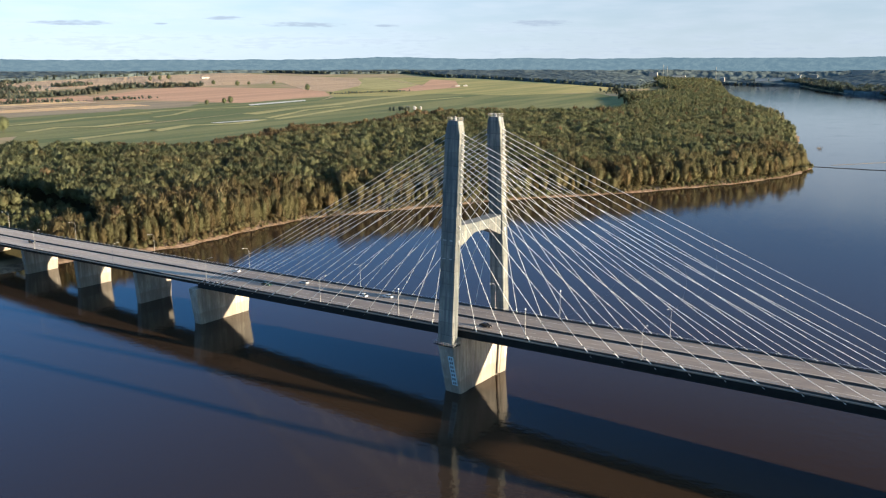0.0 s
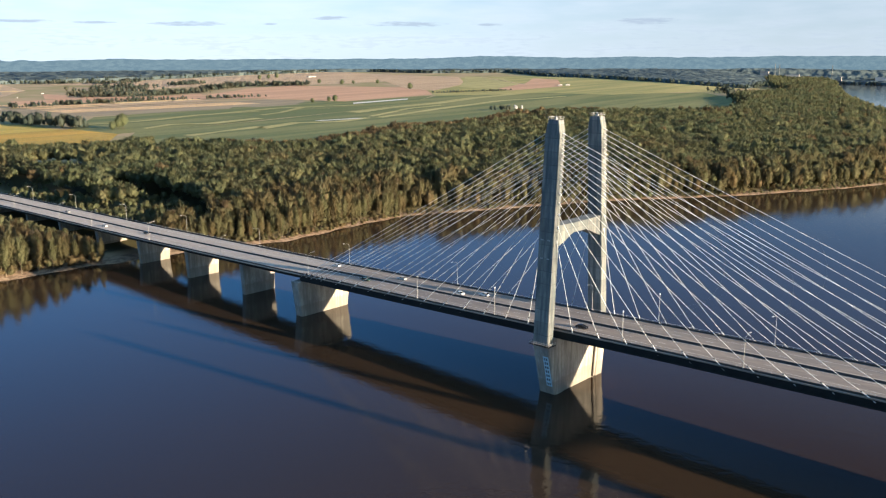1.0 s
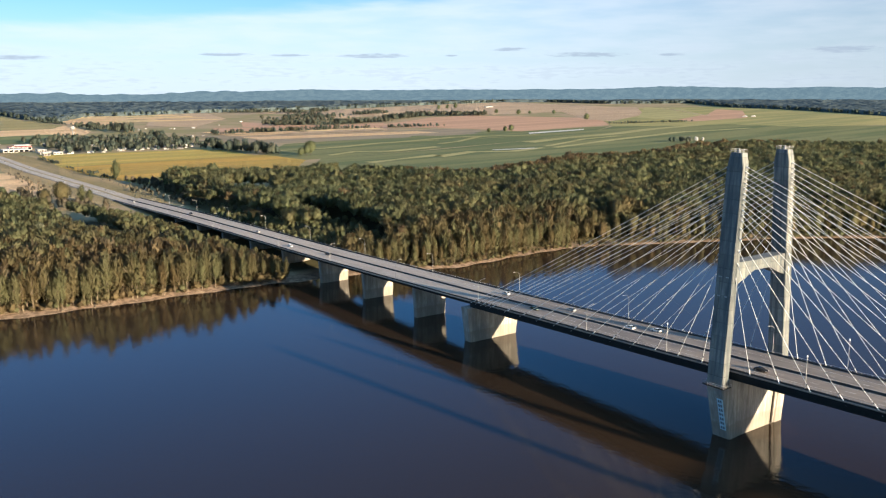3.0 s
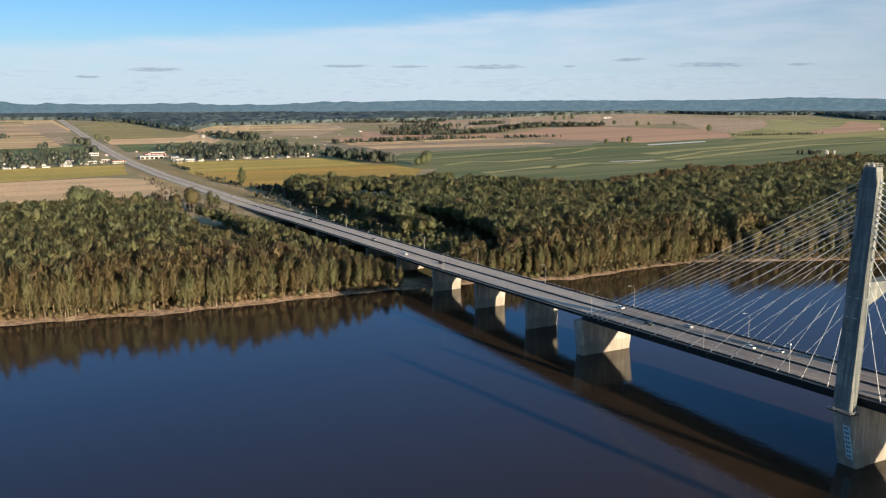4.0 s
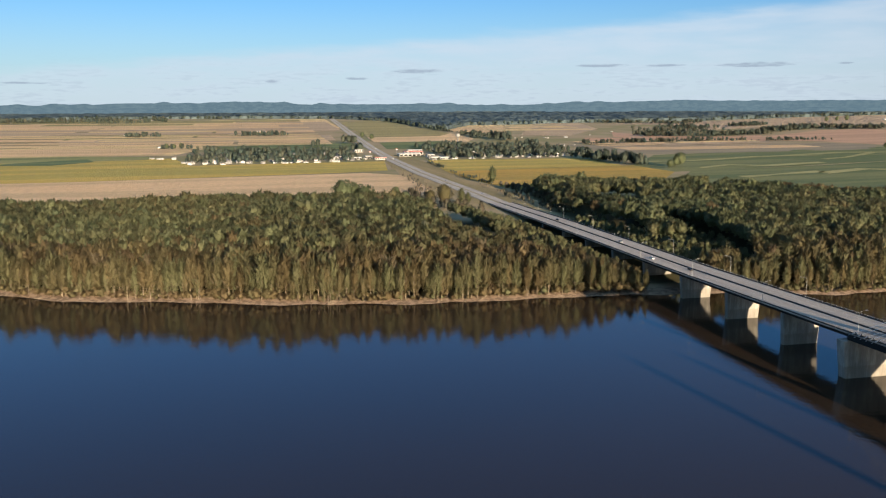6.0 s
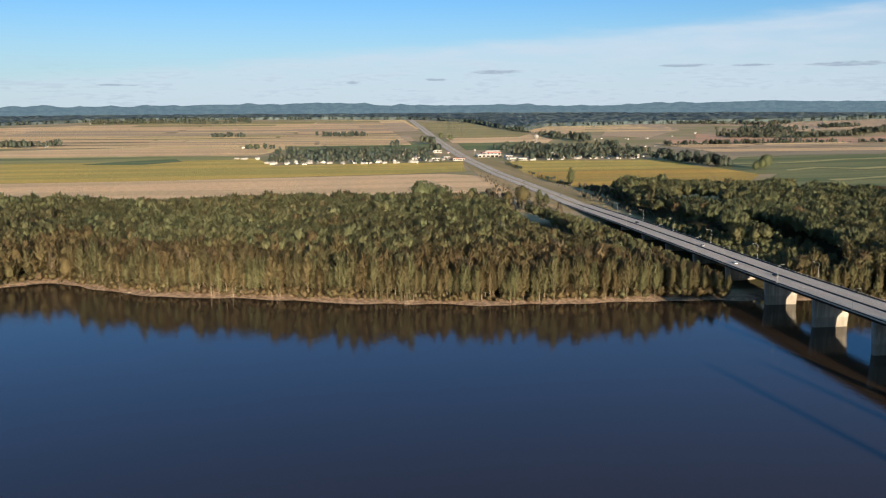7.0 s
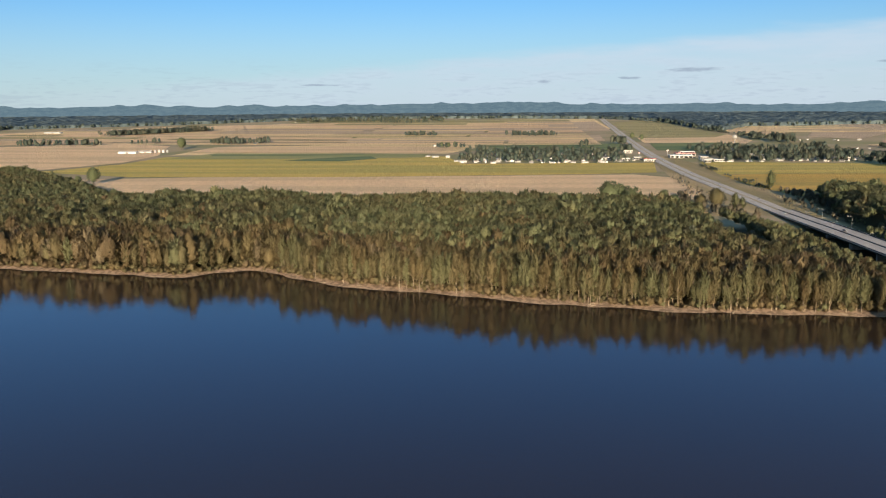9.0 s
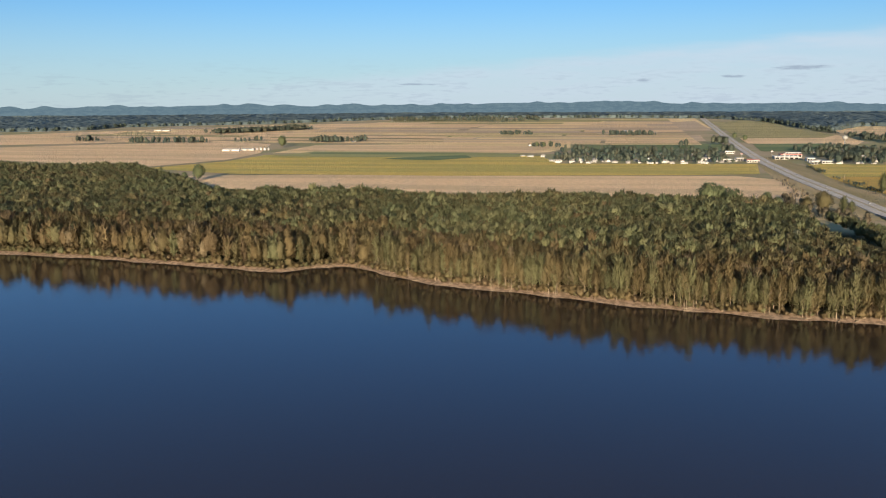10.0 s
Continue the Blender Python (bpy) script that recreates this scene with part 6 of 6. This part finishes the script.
hedge((-2480, 1010), (-2420, 1130), 50, 36, 9, 17, "grove of trees between fields")
hedge((-3201, 1151), (-2974, 1441), 20, 70, 8, 15, "belt of trees between fields")
hedge((-2710, 1446), (-2790, 1610), 16, 46, 9, 16, "belt of trees between fields")
hedge((-2312, 1335), (-2480, 1560), 18, 70, 10, 19, "belt of trees between fields")
hedge((-2480, 1560), (-2369, 1790), 16, 60, 10, 20, "belt of trees between fields")
hedge((-1652, 1703), (-1571, 1962), 12, 60, 4, 8, "low dark shrubs in a field")
hedge((-3140, 1460), (-3080, 1520), 14, 20, 9, 16, "belt of trees between fields")
hedge((-1054, 2436), (-776, 2011), 20, 60, 10, 18, "tongue of woods reaching into the fields")

hedge((-3429, 411), (-2834, 351), 5, 60, 3, 7, "thin hedge along a field's edge")
hedge((-2834, 351), (-2463, 410), 5, 50, 4, 8, "thin hedge along a field's edge")
hedge((-3300, 1400), (-3520, 2500), 25, 120, 9, 17, "trees before the far woodland")
hedge((-3700, -1290), (-3900, -680), 18, 60, 12, 22, "far row of trees and farmsteads")
clump([(-680, -48), (-700, -58), (-720, -72), (-745, -92), (-775, -84), (-810, -78), (-850, -72)], (12, 9), 9, 4, 10, "olive-brown shrubs beside the highway", 0.5, 0.9, 0.7)
clump([(-890, 62), (-865, 70), (-840, 60), (-815, 66), (-790, 58), (-765, 56)], (14, 7), 8, 4, 11, "olive-brown shrubs along the edge of the woods", 0.3, 0.9, 0.6)
clump([(-855, -48), (-890, -52), (-925, -44), (-960, -46), (-1010, -42), (-1060, -40), (-1110, -38)], (18, 6), 7, 1.5, 4.5, "dry brown scrub on the highway's verge", 0.6, 0.93, 0.85)
clump([(-840, 38), (-880, 40), (-930, 38), (-980, 42), (-1040, 40), (-1090, 36)], (18, 5), 6, 1.2, 3.5, "dry brown scrub on the highway's verge", 0.6, 0.93, 0.85)
clump([(-660, 40), (-690, 44), (-720, 40), (-760, 36), (-800, 34)], (14, 5), 7, 3, 7, "low shrubs on the highway's bank", 0.4, 0.8, 0.6)

clump([(-1470, -366), (-1462, -330), (-1485, -262), (-1470, -210), (-1480, -130), (-1500, -90), (-1500, 150), (-1510, 205), (-1500, 255), (-1512, 310)], (8, 12), 3, 6, 13, "small trees in the village gardens")
hedge((-1390, 52), (-1180, 46), 3, 30, 2, 5, "low shrubs in the roadside ditch")
hedge((-1180, 46), (-950, 52), 3, 26, 2, 5, "low shrubs in the roadside ditch")


def make_pole(h):
    """Wooden utility pole with a cross arm."""
    ob = thing("utility_pole", label="pale wooden utility pole with a cross arm beside the highway", category="utility pole", group="utility poles")
    part("pole", rod(bmesh.new(), (0, 0, -0.5), (0, 0, h), 0.2, 0.14, 7), BARK, ob)
    bm = bmesh.new()
    box(bm, -0.08, 0.08, -1.3, 1.3, h - 0.9, h - 0.7, 0.02)
    part("cross_arm", bm, BARK, ob)
    for y in (-1.1, -0.4, 0.4, 1.1):
        part("insulator", rod(bmesh.new(), (0, y, h - 0.7), (0, y, h - 0.45), 0.06, n=6), STEEL_GREY, ob)
    return ob


pole = make_pole(11.0)
for x, y in ((-1015, -46), (-1120, -42), (-1230, -44), (-1340, -40), (-1450, -36), (-905, -50), (-1000, 46), (-1110, 44), (-1220, 46), (-1330, 48), (-1440, 52)):
    copy_thing(pole, pose(x, y, float(ground_z(x, y))))
remove_thing(pole)
for x, y, w, d in ((-1665, 60, 50, 44), (-1600, 66, 40, 26), (-1540, -46, 44, 34)):
    field(LOT, "dark asphalt car park beside the highway", [(x - w / 2, y - d / 2), (x + w / 2, y - d / 2), (x + w / 2, y + d / 2), (x - w / 2, y + d / 2)], 0.9)
for x, y, h in ((-1590, 46, 9), (-1610, -30, 8), (-1660, 34, 10)):
    sign = thing("roadside_sign", x, y, float(ground_z(x, y)), "tall roadside sign with a plain red and white panel", "sign", "roadside signs")
    part("post", rod(bmesh.new(), (0, 0, -0.5), (0, 0, h), 0.2, n=8), STEEL_GREY, sign)
    bm = bmesh.new()
    box(bm, -0.2, 0.2, -2.2, 2.2, h, h + 2.4, 0.05)
    part("panel", bm, WHITE_WALL, sign)
    bm = bmesh.new()
    box(bm, 0.21, 0.26, -2.0, 2.0, h + 1.3, h + 2.2)
    part("band", bm, ROOF_RED, sign, "red band")

# far town on the opposite shore: pale sheds, a grain elevator and stacks
for x, y, w, d, h, rz in ((-1577, 4042, 40, 14, 14, 10), (-1458, 4088, 66, 14, 9, 12), (-1257, 4158, 20, 12, 12, 5), (-1080, 4215, 60, 14, 6, 10), (-1010, 4230, 70, 14, 7, 10), (-945, 4250, 24, 12, 8, 0), (-925, 4252, 10, 10, 20, 0), (-912, 4254, 14, 12, 12, 0), (-853, 4269, 44, 12, 7, 5), (-642, 4312, 88, 16, 9, 8)):
    g = float(ground_z(x, y)) + 21
    sh = thing("factory_hall", x, y, g, "far pale factory hall among the woods", "factory", "far factory halls", rz=rz)
    bm = bmesh.new()
    box(bm, -w / 2, w / 2, -d / 2, d / 2, -23.0, h)
    part("wall", bm, WHITE_WALL, sh)
    bm = bmesh.new()
    box(bm, -w / 2 - 0.5, w / 2 + 0.5, -d / 2 - 0.5, d / 2 + 0.5, h + 0.01, h + 1)
    part("roof", bm, STEEL_GREY, sh)
for x, y, h in ((-1533, 4059, 80), (-1514, 4067, 74), (-1290, 4150, 84)):
    st = thing("smokestack", x, y, float(ground_z(x, y)), "tall slender far smokestack", "smokestack", "far smokestacks")
    part("shaft", rod(bmesh.new(), (0, 0, -2), (0, 0, h), 2.0, 1.4, 10), CONCRETE, st)

# ---- cars ----


def make_car(colour_name, colour, length=4.7):
    paint = material(colour_name + " car paint", colour, 0.25, second=tuple(c * 0.9 for c in colour), scale=0.5)
    car = thing("car", label=colour_name + " car driving on the concrete roadway", category="car", group="cars")
    L, W = length / 2, 0.9
    prof = [(-L, 0.35, 0.75), (-L + 0.15, 0.3, 0.92), (-1.2, 0.28, 1.0), (0.9, 0.28, 0.98), (L - 0.2, 0.3, 0.82), (L, 0.36, 0.62)]
    part("body", loft(bmesh.new(), [[(x, -W, a), (x, W, a), (x, W * 0.96, b), (x, -W * 0.96, b)] for x, a, b in prof]), paint, car)
    part("windows", loft(bmesh.new(), [[(x, -w, 0.95), (x, w, 0.95), (x, w * 0.9, b), (x, -w * 0.9, b)] for x, w, b in ((-L + 0.5, 0.8, 1.0), (-1.2, 0.84, 1.38), (0.25, 0.84, 1.4), (1.15, 0.8, 1.0))]), GLASS_DARK, car)
    bm = bmesh.new()
    box(bm, -1.15, 0.2, -0.74, 0.74, 1.39, 1.47, 0.03)
    part("roof", bm, paint, car)
    for x in (-1.4, 1.4):
        for s in (-1, 1):
            bm = rod(bmesh.new(), (x, s * 0.72, 0.33), (x, s * 0.92, 0.33), 0.33, n=12)
            wheel = part("wheel", bm, TYRE, car)
            part("rim", rod(bmesh.new(), (x, s * 0.9, 0.33), (x, s * 0.935, 0.33), 0.2, n=10), STEEL_GREY, wheel)
    for s in (-0.62, 0.62):
        bm = bmesh.new()
        box(bm, L - 0.08, L + 0.01, s - 0.18, s + 0.18, 0.6, 0.72)
        part("headlight", bm, CABLE, car)
    return car


BLACK, WHITE, SILVER, GREEN_CAR = ("black", (0.02, 0.02, 0.022)), ("white", (0.75, 0.75, 0.74)), ("silver", (0.45, 0.46, 0.47)), ("dark green", (0.02, 0.05, 0.03))
for (nm, col), spots in ((BLACK, [(10, -7.3, 0), (-300, -3.5, 0), (-560, 3.5, 0)]), (WHITE, [(-57, 2.6, 180), (-47, 7.1, 180), (-345, -7.2, 0), (-140, 7.2, 180), (-700, -4, 0)]), (SILVER, [(-95, 7.0, 180), (-420, 3.5, 180)]), (GREEN_CAR, [(-107, -4.1, 0)])):
    car = make_car(nm, col)
    for x, y, rz in spots:
        copy_thing(car, pose(x, y + BY, deck_z(x) + 0.01, 0, 0, rz))
    remove_thing(car)
car = make_car("pale", (0.6, 0.6, 0.6))
for x, off, rz in ((-830, 6, 0), (-960, -6, 0), (-1010, 4, 180), (-1200, 6, 0), (-1340, -5, 0), (-1500, 5, 180), (-1700, -6, 0), (-1850, 6, 0), (-2050, -5, 0)):
    y = float(np.interp(-x, [-p[0] for p in ROAD], [p[1] for p in ROAD])) + off
    z = float(ground_z(x, y)) + 1.0
    t = float(sstep(np.array(float(x)), -900, -735))
    copy_thing(car, pose(x, y, z * (1 - t) + (deck_z(X_END)) * t + 0.02, 0, 0, rz))
remove_thing(car)

# ---- driftwood boom and logs by the point ----
bm = bmesh.new()
for k in range(9):
    a = Vector((-62 + k * 9.6, 772 + (k % 3) * 0.8 + k * 1.0, 0.05))
    rod(bm, a, a + Vector((9.9, 1.0, 0.05)), 0.5, 0.4, 6)
tagged(part("drift_boom", bm, DARK_WOOD, None), "low dark line of drift logs lying on the water", "drift logs")
bm = bmesh.new()
for k in range(6):
    a = Vector((-40 + k * 8.4, 800 + k * 12.0, 0.03))
    rod(bm, a, a + Vector((8.6, 12.2, 0.03)), 0.3, 0.25, 6)
tagged(part("drift_boom", bm, DARK_WOOD, None), "thin slanting line of drift logs lying on the water", "drift logs")
# half-sunk snag out in the river
bm = bmesh.new()
for dx, dy, h in ((0, 0, 4.2), (-3.4, 1.0, 3.2), (2.6, -0.8, 3.6), (-1.4, 1.6, 2.4)):
    rod(bm, (-93 + dx * 0.5, 987 + dy * 0.5, -1.0), (-93 + dx, 987 + dy, h), 0.5, 0.16, 6)
    rod(bm, (-93 + dx * 0.8, 987 + dy * 0.8, h * 0.5), (-93 + dx * 1.6, 987 + dy * 2, h * 0.8), 0.22, 0.08, 5)
tagged(part("snag", bm, DARK_WOOD, None), "dark half-sunk snag of branches out in the river", "snag")
shore = [(float(bank_x(y)) - float(rng.uniform(0.5, 5.0)), float(y), float(rng.uniform(3, 8))) for y in np.concatenate([rng.uniform(-480, -30, 16), rng.uniform(30, 420, 20)])]
for x, y, L in shore + list(((-98, 996, 7), (-60, 760, 8), (-305, 62, 10), (-300, 84, 8), (-290, 150, 9), (-296, 190, 8), (-330, -60, 9), (-424, -470, 9))):
    bm = bmesh.new()
    z = max(0.1, float(ground_z(x, y)))
    a = float(rng.uniform(0, 6.28))
    d = Vector((math.cos(a) * L / 2, math.sin(a) * L / 2, 0.1))
    rod(bm, Vector((x, y, z + 0.2)) - d, Vector((x, y, z + 0.3)) + d, 0.35, 0.18, 6)
    rod(bm, Vector((x, y, z + 0.3)), Vector((x, y, z + 1.6)) + d * 0.3, 0.14, 0.05, 5)
    tagged(part("drift_log", bm, DARK_WOOD if y > 700 else DRIFT, None), "bleached drift log stranded at the water's edge", "log", "drift logs")
